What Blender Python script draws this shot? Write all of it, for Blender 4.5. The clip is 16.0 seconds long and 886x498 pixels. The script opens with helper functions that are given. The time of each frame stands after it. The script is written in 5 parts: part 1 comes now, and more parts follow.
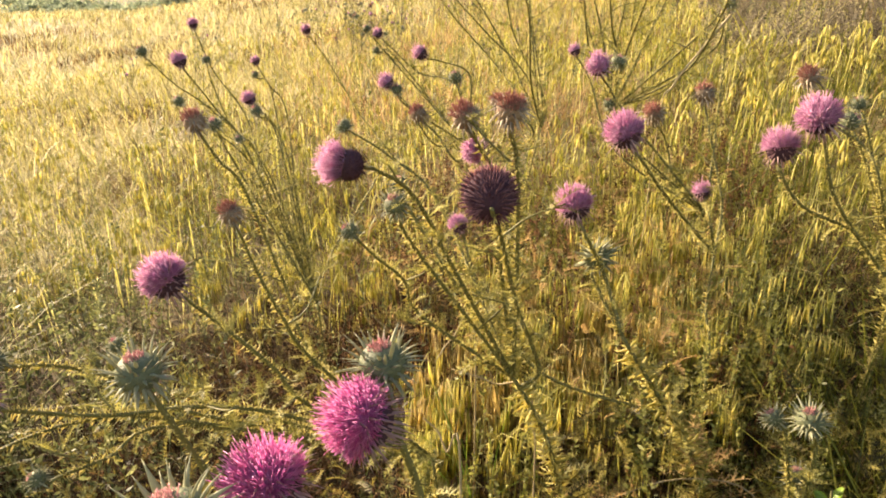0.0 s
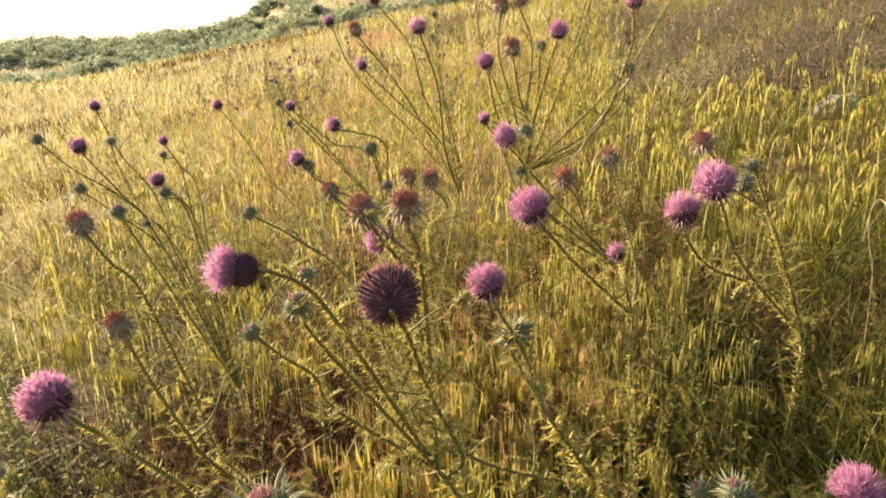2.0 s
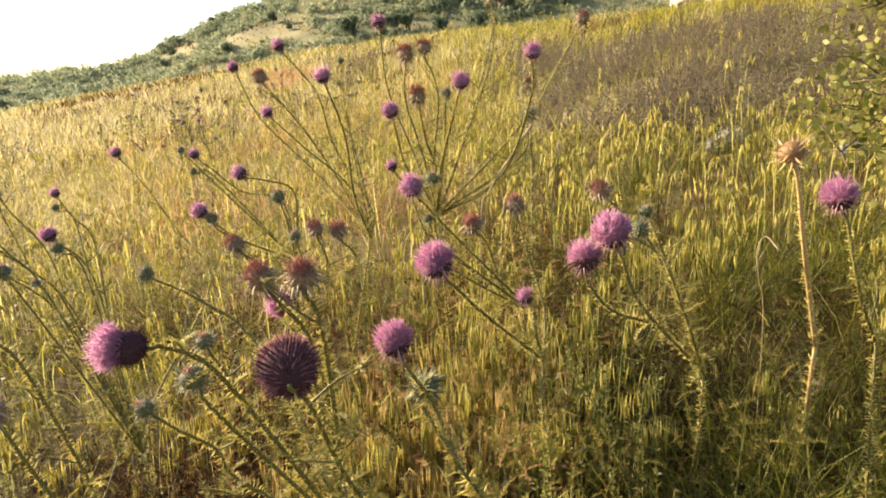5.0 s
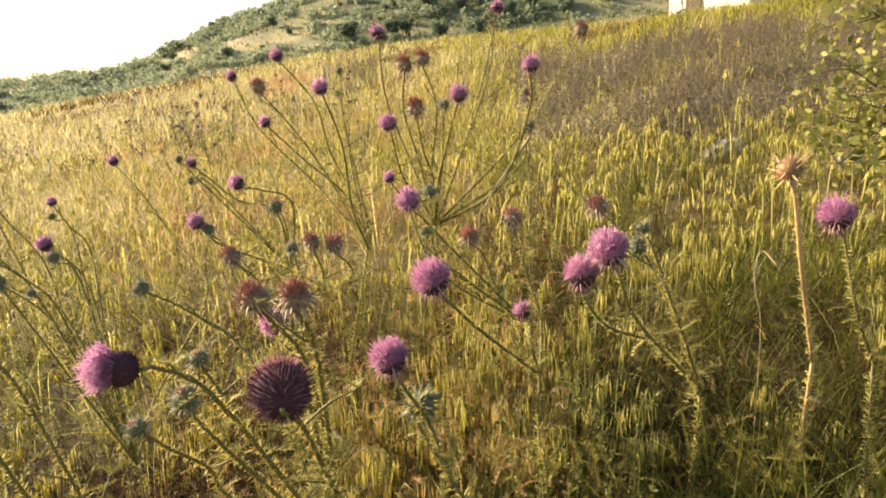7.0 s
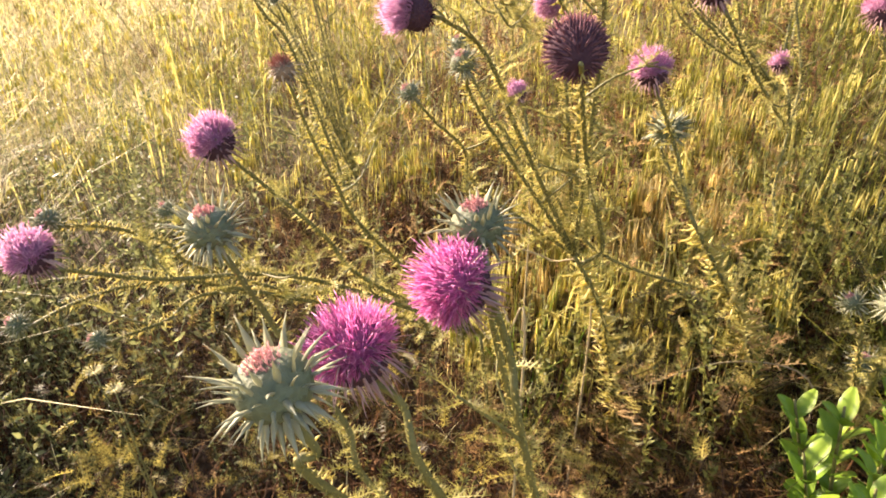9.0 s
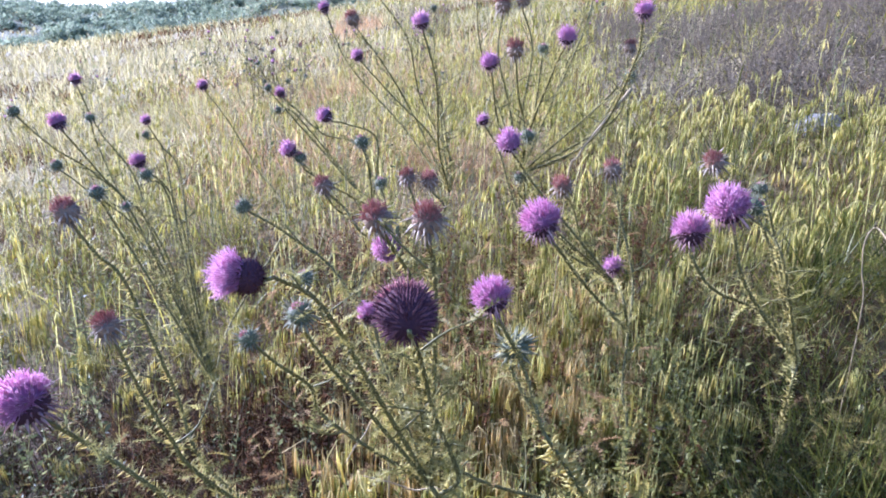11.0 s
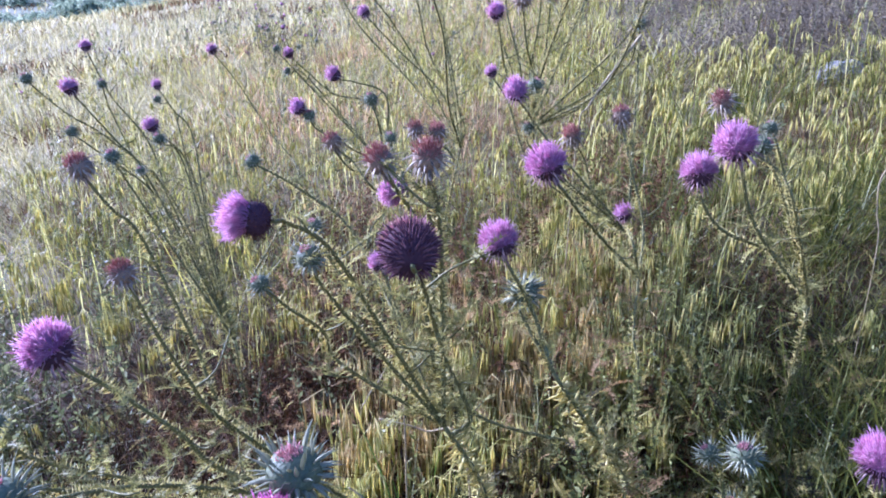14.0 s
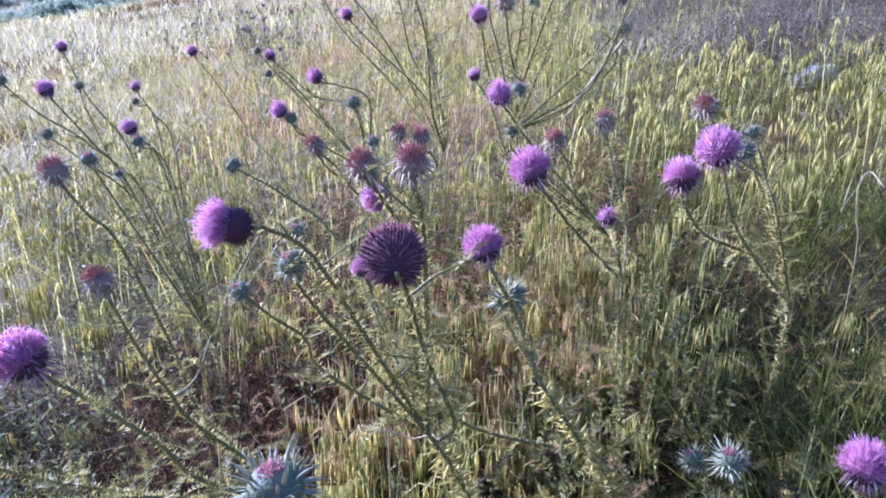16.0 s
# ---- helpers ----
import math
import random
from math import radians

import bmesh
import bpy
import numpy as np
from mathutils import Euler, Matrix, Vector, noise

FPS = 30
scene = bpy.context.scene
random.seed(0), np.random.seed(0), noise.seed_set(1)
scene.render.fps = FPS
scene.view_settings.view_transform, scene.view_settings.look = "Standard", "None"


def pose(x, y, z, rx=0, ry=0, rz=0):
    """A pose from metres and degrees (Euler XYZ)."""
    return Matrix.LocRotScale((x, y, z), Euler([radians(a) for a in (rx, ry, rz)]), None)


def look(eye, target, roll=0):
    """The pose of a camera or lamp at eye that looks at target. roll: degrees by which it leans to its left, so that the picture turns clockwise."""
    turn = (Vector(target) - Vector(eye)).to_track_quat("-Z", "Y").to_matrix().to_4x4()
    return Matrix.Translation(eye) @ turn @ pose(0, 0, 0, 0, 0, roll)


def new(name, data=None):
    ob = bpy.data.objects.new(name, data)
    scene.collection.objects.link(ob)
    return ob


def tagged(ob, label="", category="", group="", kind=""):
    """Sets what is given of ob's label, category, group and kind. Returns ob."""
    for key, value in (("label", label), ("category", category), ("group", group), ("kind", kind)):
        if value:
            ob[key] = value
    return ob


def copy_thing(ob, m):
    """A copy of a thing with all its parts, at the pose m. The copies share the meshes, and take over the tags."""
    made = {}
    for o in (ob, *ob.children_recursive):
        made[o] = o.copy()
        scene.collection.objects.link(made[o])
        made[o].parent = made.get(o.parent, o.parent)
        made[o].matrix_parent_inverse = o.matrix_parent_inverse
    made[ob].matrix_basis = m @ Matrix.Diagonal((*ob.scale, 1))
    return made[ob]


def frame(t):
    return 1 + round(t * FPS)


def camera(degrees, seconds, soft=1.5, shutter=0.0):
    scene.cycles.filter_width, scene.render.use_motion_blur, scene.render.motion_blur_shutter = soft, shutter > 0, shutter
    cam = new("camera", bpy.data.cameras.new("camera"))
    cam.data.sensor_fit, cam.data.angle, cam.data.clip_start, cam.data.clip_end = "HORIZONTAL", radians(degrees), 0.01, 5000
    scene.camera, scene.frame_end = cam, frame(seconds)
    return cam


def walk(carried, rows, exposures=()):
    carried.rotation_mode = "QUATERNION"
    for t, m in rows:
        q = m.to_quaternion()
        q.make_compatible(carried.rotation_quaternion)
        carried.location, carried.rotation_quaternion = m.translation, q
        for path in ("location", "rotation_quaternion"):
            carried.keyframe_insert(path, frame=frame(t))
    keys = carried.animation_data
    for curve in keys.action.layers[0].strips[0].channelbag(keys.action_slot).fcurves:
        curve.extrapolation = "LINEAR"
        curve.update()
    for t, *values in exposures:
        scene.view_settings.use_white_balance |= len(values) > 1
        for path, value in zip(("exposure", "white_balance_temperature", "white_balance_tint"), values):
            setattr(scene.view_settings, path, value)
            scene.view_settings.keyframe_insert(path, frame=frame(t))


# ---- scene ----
cam = camera(66.1, 16.0, soft=1.8)
PATH = [
    (0, (0.053, -0.026, 0.986), (-0.042, 1.847, 0.291), -0.2),
    (0.5, (0.061, -0.026, 0.992), (-0.031, 1.849, 0.301), -1.2),
    (1, (0.055, -0.032, 0.979), (-0.116, 1.829, 0.267), -0.7),
    (1.5, (0.063, -0.019, 0.993), (-0.05, 1.869, 0.341), -1.2),
    (2, (0.091, 0.015, 1.023), (0.185, 1.935, 0.47), -2.3),
    (2.5, (0.116, 0.042, 1.049), (0.404, 1.956, 0.546), -2.6),
    (3, (0.122, 0.031, 1.035), (0.459, 1.942, 0.55), -1.4),
    (3.5, (0.128, 0.012, 1.029), (0.451, 1.927, 0.549), -2.6),
    (4, (0.138, 0.032, 1.048), (0.51, 1.939, 0.573), -2.9),
    (4.5, (0.128, 0.036, 1.054), (0.507, 1.944, 0.589), -2.4),
    (4.7, (0.114, 0.026, 1.05), (0.446, 1.942, 0.582), -2.6),
    (6.8, (0.124, 0.033, 1.075), (0.483, 1.951, 0.638), -2.2),
    (7, (0.12, 0.033, 1.067), (0.459, 1.952, 0.616), -2.2),
    (7.5, (0.1, 0.018, 1.043), (0.33, 1.937, 0.529), -2.0),
    (8, (0.053, 0.004, 0.99), (0.055, 1.852, 0.225), -1.1),
    (8.5, (0.019, 0.006, 0.956), (-0.086, 1.775, 0.028), 0.4),
    (9, (0.001, 0.011, 0.947), (-0.154, 1.735, -0.055), 0.2),
    (9.5, (0.0, 0.018, 0.951), (-0.13, 1.765, -0.015), 1.6),
    (10, (0.028, 0.058, 1.0), (0.14, 1.913, 0.261), 1.9),
    (10.2, (0.032, 0.061, 1.012), (0.184, 1.934, 0.327), 2.4),
    (12.3, (0.062, 0.063, 1.044), (0.291, 1.975, 0.503), 0.2),
    (12.5, (0.063, 0.059, 1.042), (0.269, 1.969, 0.487), 0.1),
    (13, (0.064, 0.05, 1.033), (0.232, 1.953, 0.441), 0.1),
    (13.5, (0.053, 0.056, 1.018), (0.172, 1.935, 0.344), 0.2),
    (14, (0.058, 0.041, 1.013), (0.183, 1.921, 0.34), -0.4),
    (14.5, (0.061, 0.059, 1.01), (0.204, 1.939, 0.343), 0.0),
    (15, (0.071, 0.067, 1.038), (0.322, 1.963, 0.455), -0.2),
    (15.5, (0.068, 0.079, 1.039), (0.366, 1.968, 0.456), 0.9),
    (16, (0.057, 0.051, 1.014), (0.233, 1.928, 0.348), -0.0),
]
EXPOSURES = [
    (0.0, 1.67, 7300, 15), (1.0, 1.72, 7300, 16), (2.0, 1.44, 7200, 15), (7.5, 1.38, 7000, 15), (8.0, 1.5, 7700, 20), (9.0, 2.07, 6700, 22),
    (9.5, 2.25, 6000, 23), (10.0, 2.06, 5100, 26), (12.5, 1.33, 4150, 33), (14.0, 1.5, 4150, 33), (15.0, 1.47, 4100, 32), (16.0, 1.54, 4150, 36),
]
walk(cam, [(t, look(eye, target, roll)) for t, eye, target, roll in PATH], EXPOSURES)

# ---- sky and sun ----
SUN_AZ, SUN_EL = -55.0, 21.0      # degrees from +y towards +x, and above the horizon
world = bpy.data.worlds.new("sky")
scene.world = world
world.use_nodes = True
sky = world.node_tree.nodes.new("ShaderNodeTexSky")
sky.sky_type, sky.sun_disc = "NISHITA", False
sky.sun_elevation, sky.sun_rotation = radians(SUN_EL), radians(SUN_AZ)
sky.air_density, sky.dust_density, sky.altitude = 1.0, 2.0, 300
background = world.node_tree.nodes["Background"]
background.inputs["Strength"].default_value = 0.10
world.node_tree.links.new(sky.outputs[0], background.inputs["Color"])
sun = new("sun", bpy.data.lights.new("sun", "SUN"))
sun.data.energy, sun.data.angle, sun.data.color = 5.0, radians(0.6), (1.0, 0.86, 0.66)
SUN_TO = Vector((math.sin(radians(SUN_AZ)) * math.cos(radians(SUN_EL)), math.cos(radians(SUN_AZ)) * math.cos(radians(SUN_EL)), math.sin(radians(SUN_EL))))
sun.matrix_world = Matrix.Translation((0, 0, 20)) @ SUN_TO.to_track_quat("Z", "Y").to_matrix().to_4x4()


# ---- materials ----
def material(name, dark, light, rough=0.6, through_light=0.0, scale=60.0, vary=0.0, by="noise", bump=0.0, specular=0.3, coarse=6.0):
    """A two-colour material: fine and coarse noise choose between dark and light; by='island' or 'object' adds a random share for each piece."""
    mat = bpy.data.materials.new(name)
    mat.use_nodes = True
    nodes, links = mat.node_tree.nodes, mat.node_tree.links
    bsdf, out = nodes["Principled BSDF"], nodes["Material Output"]
    coords = nodes.new("ShaderNodeTexCoord")
    fine, rough_noise = nodes.new("ShaderNodeTexNoise"), nodes.new("ShaderNodeTexNoise")
    fine.inputs["Scale"].default_value, fine.inputs["Detail"].default_value = scale, 4
    rough_noise.inputs["Scale"].default_value, rough_noise.inputs["Detail"].default_value = coarse, 3
    geo = nodes.new("ShaderNodeNewGeometry")
    links.new(geo.outputs["Position"], fine.inputs["Vector"])
    links.new(geo.outputs["Position"], rough_noise.inputs["Vector"])
    mix = nodes.new("ShaderNodeMath")
    mix.operation = "MULTIPLY_ADD"
    links.new(fine.outputs["Fac"], mix.inputs[0])
    mix.inputs[1].default_value = 0.55
    half = nodes.new("ShaderNodeMath")
    half.operation = "MULTIPLY"
    links.new(rough_noise.outputs["Fac"], half.inputs[0])
    half.inputs[1].default_value = 0.45
    links.new(half.outputs[0], mix.inputs[2])
    fac = mix.outputs[0]
    if vary:
        rnd = geo.outputs["Random Per Island"] if by == "island" else nodes.new("ShaderNodeObjectInfo").outputs["Random"]
        blend = nodes.new("ShaderNodeMix")
        blend.data_type = "FLOAT"
        blend.inputs[0].default_value = vary
        links.new(fac, blend.inputs[2])
        links.new(rnd, blend.inputs[3])
        fac = blend.outputs[0]
    ramp = nodes.new("ShaderNodeValToRGB")
    ramp.color_ramp.elements[0].position, ramp.color_ramp.elements[1].position = 0.2, 0.8
    ramp.color_ramp.elements[0].color, ramp.color_ramp.elements[1].color = (*dark, 1), (*light, 1)
    links.new(fac, ramp.inputs[0])
    links.new(ramp.outputs[0], bsdf.inputs["Base Color"])
    bsdf.inputs["Roughness"].default_value = rough
    bsdf.inputs["Specular IOR Level"].default_value = specular
    if bump:
        relief = nodes.new("ShaderNodeBump")
        relief.inputs["Strength"].default_value, relief.inputs["Distance"].default_value = bump, 0.004
        links.new(fine.outputs["Fac"], relief.inputs["Height"])
        links.new(relief.outputs[0], bsdf.inputs["Normal"])
    if through_light:
        trans, both = nodes.new("ShaderNodeBsdfTranslucent"), nodes.new("ShaderNodeMixShader")
        links.new(ramp.outputs[0], trans.inputs["Color"])
        both.inputs[0].default_value = through_light
        links.new(bsdf.outputs[0], both.inputs[1])
        links.new(trans.outputs[0], both.inputs[2])
        links.new(both.outputs[0], out.inputs["Surface"])
    return mat


def ground_material():
    """Soil with litter under the thistles, its brown darkened for the shade there, thick dry thatch farther out; noise
    breaks up the change from one to the other.
    """
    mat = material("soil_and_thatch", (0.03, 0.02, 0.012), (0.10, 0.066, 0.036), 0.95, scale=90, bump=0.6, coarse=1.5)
    nodes, links = mat.node_tree.nodes, mat.node_tree.links
    bsdf = nodes["Principled BSDF"]
    soil = bsdf.inputs["Base Color"].links[0].from_socket
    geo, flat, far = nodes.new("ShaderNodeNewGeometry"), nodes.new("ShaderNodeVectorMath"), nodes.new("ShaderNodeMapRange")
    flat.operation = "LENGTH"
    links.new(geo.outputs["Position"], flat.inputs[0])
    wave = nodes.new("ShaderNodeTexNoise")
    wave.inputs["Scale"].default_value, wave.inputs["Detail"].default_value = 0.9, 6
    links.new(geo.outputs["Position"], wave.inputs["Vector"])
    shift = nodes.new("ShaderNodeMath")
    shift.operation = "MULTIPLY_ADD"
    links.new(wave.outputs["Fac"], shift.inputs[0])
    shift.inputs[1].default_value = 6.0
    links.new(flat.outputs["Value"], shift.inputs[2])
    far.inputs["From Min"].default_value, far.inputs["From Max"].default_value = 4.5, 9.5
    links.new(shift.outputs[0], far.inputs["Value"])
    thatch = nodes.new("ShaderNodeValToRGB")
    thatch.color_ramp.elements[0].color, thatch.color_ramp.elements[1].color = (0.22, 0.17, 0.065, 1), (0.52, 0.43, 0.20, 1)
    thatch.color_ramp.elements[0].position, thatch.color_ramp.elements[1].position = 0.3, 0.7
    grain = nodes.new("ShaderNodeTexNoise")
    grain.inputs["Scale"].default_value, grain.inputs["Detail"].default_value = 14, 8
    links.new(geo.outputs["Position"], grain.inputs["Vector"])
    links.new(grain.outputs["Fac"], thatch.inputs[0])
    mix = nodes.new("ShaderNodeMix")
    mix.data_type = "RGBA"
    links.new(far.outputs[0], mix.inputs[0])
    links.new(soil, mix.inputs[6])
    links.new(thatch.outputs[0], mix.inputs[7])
    hill, turf, cover = nodes.new("ShaderNodeMapRange"), nodes.new("ShaderNodeValToRGB"), nodes.new("ShaderNodeMix")
    hill.inputs["From Min"].default_value, hill.inputs["From Max"].default_value = 55, 85
    links.new(flat.outputs["Value"], hill.inputs["Value"])
    turf.color_ramp.elements[0].color, turf.color_ramp.elements[1].color = (0.10, 0.12, 0.05, 1), (0.42, 0.36, 0.19, 1)
    turf.color_ramp.elements[0].position, turf.color_ramp.elements[1].position = 0.42, 0.70
    bands = nodes.new("ShaderNodeTexNoise")
    bands.inputs["Scale"].default_value, bands.inputs["Detail"].default_value = 0.06, 5
    links.new(geo.outputs["Position"], bands.inputs["Vector"])
    links.new(bands.outputs["Fac"], turf.inputs[0])
    cover.data_type = "RGBA"
    links.new(hill.outputs[0], cover.inputs[0])
    links.new(mix.outputs[2], cover.inputs[6])
    links.new(turf.outputs[0], cover.inputs[7])
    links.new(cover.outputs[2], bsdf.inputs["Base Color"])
    return mat


M_SOIL = ground_material()
# brown stalks, near-black because the shade low between the stems is in the colour
M_LITTER = material("litter_stalk_shaded", (0.014, 0.007, 0.004), (0.10, 0.046, 0.018), 0.75, 0.25, vary=0.8, by="island", specular=0.08)
# darker copy of the grass green, with the uphill side's shade in its colour
M_DEEP = material("grass_deep_green_shaded", (0.05, 0.065, 0.01), (0.27, 0.26, 0.035), 0.45, 0.5, vary=0.75, by="island")
M_GREEN = material("grass_green", (0.13, 0.14, 0.015), (0.50, 0.44, 0.07), 0.45, 0.55, vary=0.75, by="island")
M_STRAW = material("grass_straw", (0.27, 0.23, 0.08), (0.63, 0.55, 0.26), 0.55, 0.5, vary=0.75, by="island")
M_BROWN = material("grass_dead", (0.055, 0.031, 0.014), (0.32, 0.205, 0.085), 0.7, 0.3, vary=0.8, by="island", specular=0.08)
M_OAT = material("brome_spikelet", (0.335, 0.33, 0.05), (0.85, 0.75, 0.275), 0.5, 0.55, vary=0.7, by="island")
M_STEM = material("thistle_stem", (0.080, 0.075, 0.022), (0.24, 0.21, 0.062), 0.6, 0.0, scale=300, bump=0.3, coarse=20)
M_SPINE = material("thistle_spine", (0.42, 0.37, 0.09), (0.84, 0.73, 0.30), 0.5, 0.5, vary=0.6, by="island")
M_LEAF = material("thistle_leaf", (0.17, 0.16, 0.03), (0.56, 0.50, 0.15), 0.5, 0.5, scale=150, vary=0.5, by="object", bump=0.2)
M_LOWLEAF = material("spiny_undergrowth", (0.055, 0.045, 0.013), (0.41, 0.335, 0.08), 0.55, 0.45, scale=150, vary=0.75, by="island")
M_OATRIPE = material("brome_ripe", (0.38, 0.28, 0.08), (0.82, 0.66, 0.28), 0.5, 0.5, vary=0.7, by="island")
M_CUPBROWN = material("withered_cup", (0.15, 0.095, 0.055), (0.34, 0.24, 0.15), 0.65, 0.0, scale=400, bump=0.4)
M_DRYLEAF = material("thistle_leaf_dry", (0.34, 0.20, 0.07), (0.74, 0.53, 0.25), 0.7, 0.5, scale=150, vary=0.5, by="object", bump=0.2)
# purple washed out to include the veiling glare; the nearest heads use the magenta below
M_FLORET = material("floret_purple_veiled", (0.55, 0.22, 0.42), (0.92, 0.63, 0.77), 0.5, 0.65, scale=500, vary=0.6, by="island")
M_MAGENTA = material("floret_magenta", (0.64, 0.16, 0.44), (0.94, 0.50, 0.74), 0.6, 0.75, scale=500, vary=0.6, by="island")
M_TUFT = material("floret_pink", (0.50, 0.22, 0.24), (0.80, 0.50, 0.46), 0.5, 0.45, scale=500, vary=0.6, by="island")
M_FADED = material("floret_faded", (0.30, 0.10, 0.09), (0.56, 0.29, 0.22), 0.7, 0.35, scale=500, vary=0.7, by="island")
M_DRYFLUFF = material("dry_fluff", (0.28, 0.14, 0.07), (0.60, 0.38, 0.20), 0.7, 0.35, scale=500, vary=0.7, by="island")
M_CUP = material("bract_cup", (0.04, 0.02, 0.03), (0.10, 0.05, 0.06), 0.8, 0.0, scale=400, bump=0.4, specular=0.08)
M_CUPGREEN = material("bud_cup", (0.07, 0.085, 0.04), (0.18, 0.19, 0.10), 0.6, 0.0, scale=400, bump=0.4)
M_BRACT = material("bract_purple_brown", (0.045, 0.016, 0.020), (0.15, 0.065, 0.058), 0.8, 0.12, scale=300, vary=0.5, by="island", specular=0.08)
# violet bracts darkened for the back of the head that faces away from the sun
M_BRACTDUSK = material("bract_violet_shaded", (0.065, 0.027, 0.040), (0.25, 0.125, 0.135), 0.85, 0.15, scale=300, vary=0.6, by="island", specular=0.05)
M_BRACTROSE = material("bract_rose_brown", (0.20, 0.09, 0.11), (0.62, 0.42, 0.38), 0.5, 0.35, scale=300, vary=0.7, by="island")
M_BRACTPALE = material("bract_pale", (0.15, 0.165, 0.08), (0.56, 0.54, 0.36), 0.45, 0.4, scale=200, vary=0.6, by="island")
M_BRACTTAN = material("bract_tan", (0.26, 0.14, 0.065), (0.52, 0.33, 0.16), 0.55, 0.3, scale=300, vary=0.5, by="island")
M_BRACTWITHER = material("bract_withered", (0.20, 0.15, 0.10), (0.60, 0.50, 0.36), 0.5, 0.35, scale=200, vary=0.6, by="island")
M_BRACTPALE2 = material("bract_straw", (0.55, 0.40, 0.20), (0.86, 0.70, 0.42), 0.5, 0.35, scale=200, vary=0.5, by="island")
M_DRYSTEM = material("dry_stem", (0.34, 0.22, 0.09), (0.62, 0.44, 0.20), 0.7, scale=300, bump=0.3)
M_PALESTALK = material("pale_dead_stalk", (0.26, 0.19, 0.09), (0.52, 0.41, 0.22), 0.6, 0.0, scale=200, bump=0.3)
# leaf colour paled to carry the haze over the far hill
M_SHRUB = material("scrub_leaf_hazed", (0.15, 0.19, 0.11), (0.40, 0.44, 0.27), 0.65, 0.45, vary=0.7, by="island", coarse=0.1)
M_BUSH = material("bright_leaf", (0.13, 0.24, 0.02), (0.34, 0.47, 0.05), 0.4, 0.45, scale=80, vary=0.4, by="object", specular=0.4)
M_WEED = material("weed_leaf", (0.075, 0.09, 0.03), (0.30, 0.30, 0.115), 0.5, 0.5, vary=0.7, by="island")
# olive-brown leaf colour lowered to stand in for shade near the soil
M_UNDER = material("undergrowth_leaf_shaded", (0.020, 0.014, 0.006), (0.12, 0.075, 0.025), 0.6, 0.35, vary=0.7, by="island", specular=0.08)
M_BRUSH = material("dry_brush", (0.115, 0.092, 0.062), (0.31, 0.26, 0.175), 0.8, 0.35, vary=0.7, by="island", specular=0.08)
M_ORANGE = material("grass_orange", (0.36, 0.22, 0.09), (0.66, 0.46, 0.22), 0.6, 0.45, vary=0.7, by="island")
# dark leaf colour, lifted a little for the same distant haze
M_WOOD = material("hill_tree_leaf", (0.08, 0.115, 0.075), (0.23, 0.28, 0.17), 0.7, 0.4, vary=0.6, by="island", coarse=0.2)
M_PLASTER = material("pale_plaster", (0.62, 0.56, 0.44), (0.80, 0.75, 0.62), 0.85, scale=3, bump=0.2, coarse=0.6)
M_ROOF = material("clay_roof", (0.24, 0.12, 0.07), (0.40, 0.22, 0.13), 0.85, scale=8, bump=0.4)
M_RUST = material("rust_weed", (0.045, 0.021, 0.011), (0.23, 0.12, 0.05), 0.7, 0.35, vary=0.75, by="island", specular=0.08)
M_SHOOT = material("green_shoot", (0.085, 0.09, 0.02), (0.34, 0.33, 0.08), 0.5, 0.45, vary=0.7, by="island")
M_BARK = material("bark", (0.06, 0.045, 0.03), (0.20, 0.15, 0.09), 0.85, scale=80, bump=0.6)
M_ROCK = material("limestone", (0.20, 0.19, 0.16), (0.42, 0.39, 0.33), 0.85, scale=30, bump=0.7, coarse=4)


# ---- mesh helpers ----
def mesh_of(name, verts, faces, mat, smooth=False):
    """A mesh from an array of places and an array (n x 3 or n x 4) of corners, or a list of such arrays."""
    groups = faces if isinstance(faces, list) else [faces]
    me = bpy.data.meshes.new(name)
    verts = np.asarray(verts, dtype=np.float32).reshape(-1, 3)
    loops = np.concatenate([np.asarray(g, dtype=np.int32).ravel() for g in groups])
    sizes = np.concatenate([np.full(len(g), np.asarray(g).shape[1], dtype=np.int32) for g in groups])
    me.vertices.add(len(verts))
    me.vertices.foreach_set("co", verts.ravel())
    me.loops.add(len(loops))
    me.loops.foreach_set("vertex_index", loops)
    me.polygons.add(len(sizes))
    me.polygons.foreach_set("loop_start", np.concatenate([[0], np.cumsum(sizes)[:-1]]).astype(np.int32))
    if smooth:
        me.polygons.foreach_set("use_smooth", np.ones(len(sizes), dtype=bool))
    me.update(calc_edges=True)
    me.materials.append(mat)
    return me


class Soup:
    """Collects pieces of one mesh: places and faces of any size."""

    def __init__(self):
        self.verts, self.tris, self.quads, self.n = [], [], [], 0

    def add(self, verts, tris=(), quads=()):
        self.verts.append(np.asarray(verts, dtype=float).reshape(-1, 3))
        if len(tris):
            self.tris.append(np.asarray(tris) + self.n)
        if len(quads):
            self.quads.append(np.asarray(quads) + self.n)
        self.n += len(self.verts[-1])

    def mesh(self, name, mat, smooth=False):
        groups = [np.concatenate(g) for g in (self.tris, self.quads) if g]
        return mesh_of(name, np.concatenate(self.verts), groups, mat, smooth)


def child(name, me, parent, m=None, label=""):
    ob = new(name, me)
    ob.parent = parent
    if m is not None:
        ob.matrix_basis = m
    return tagged(ob, label)


def unit(v):
    v = np.asarray(v, dtype=float)
    return v / max(np.linalg.norm(v), 1e-9)


def frame_of(d):
    d = unit(d)
    a = unit(np.cross(d, (0.3, 0.9, 0.2) if abs(d[1]) < 0.9 else (1, 0, 0)))
    return d, a, np.cross(d, a)


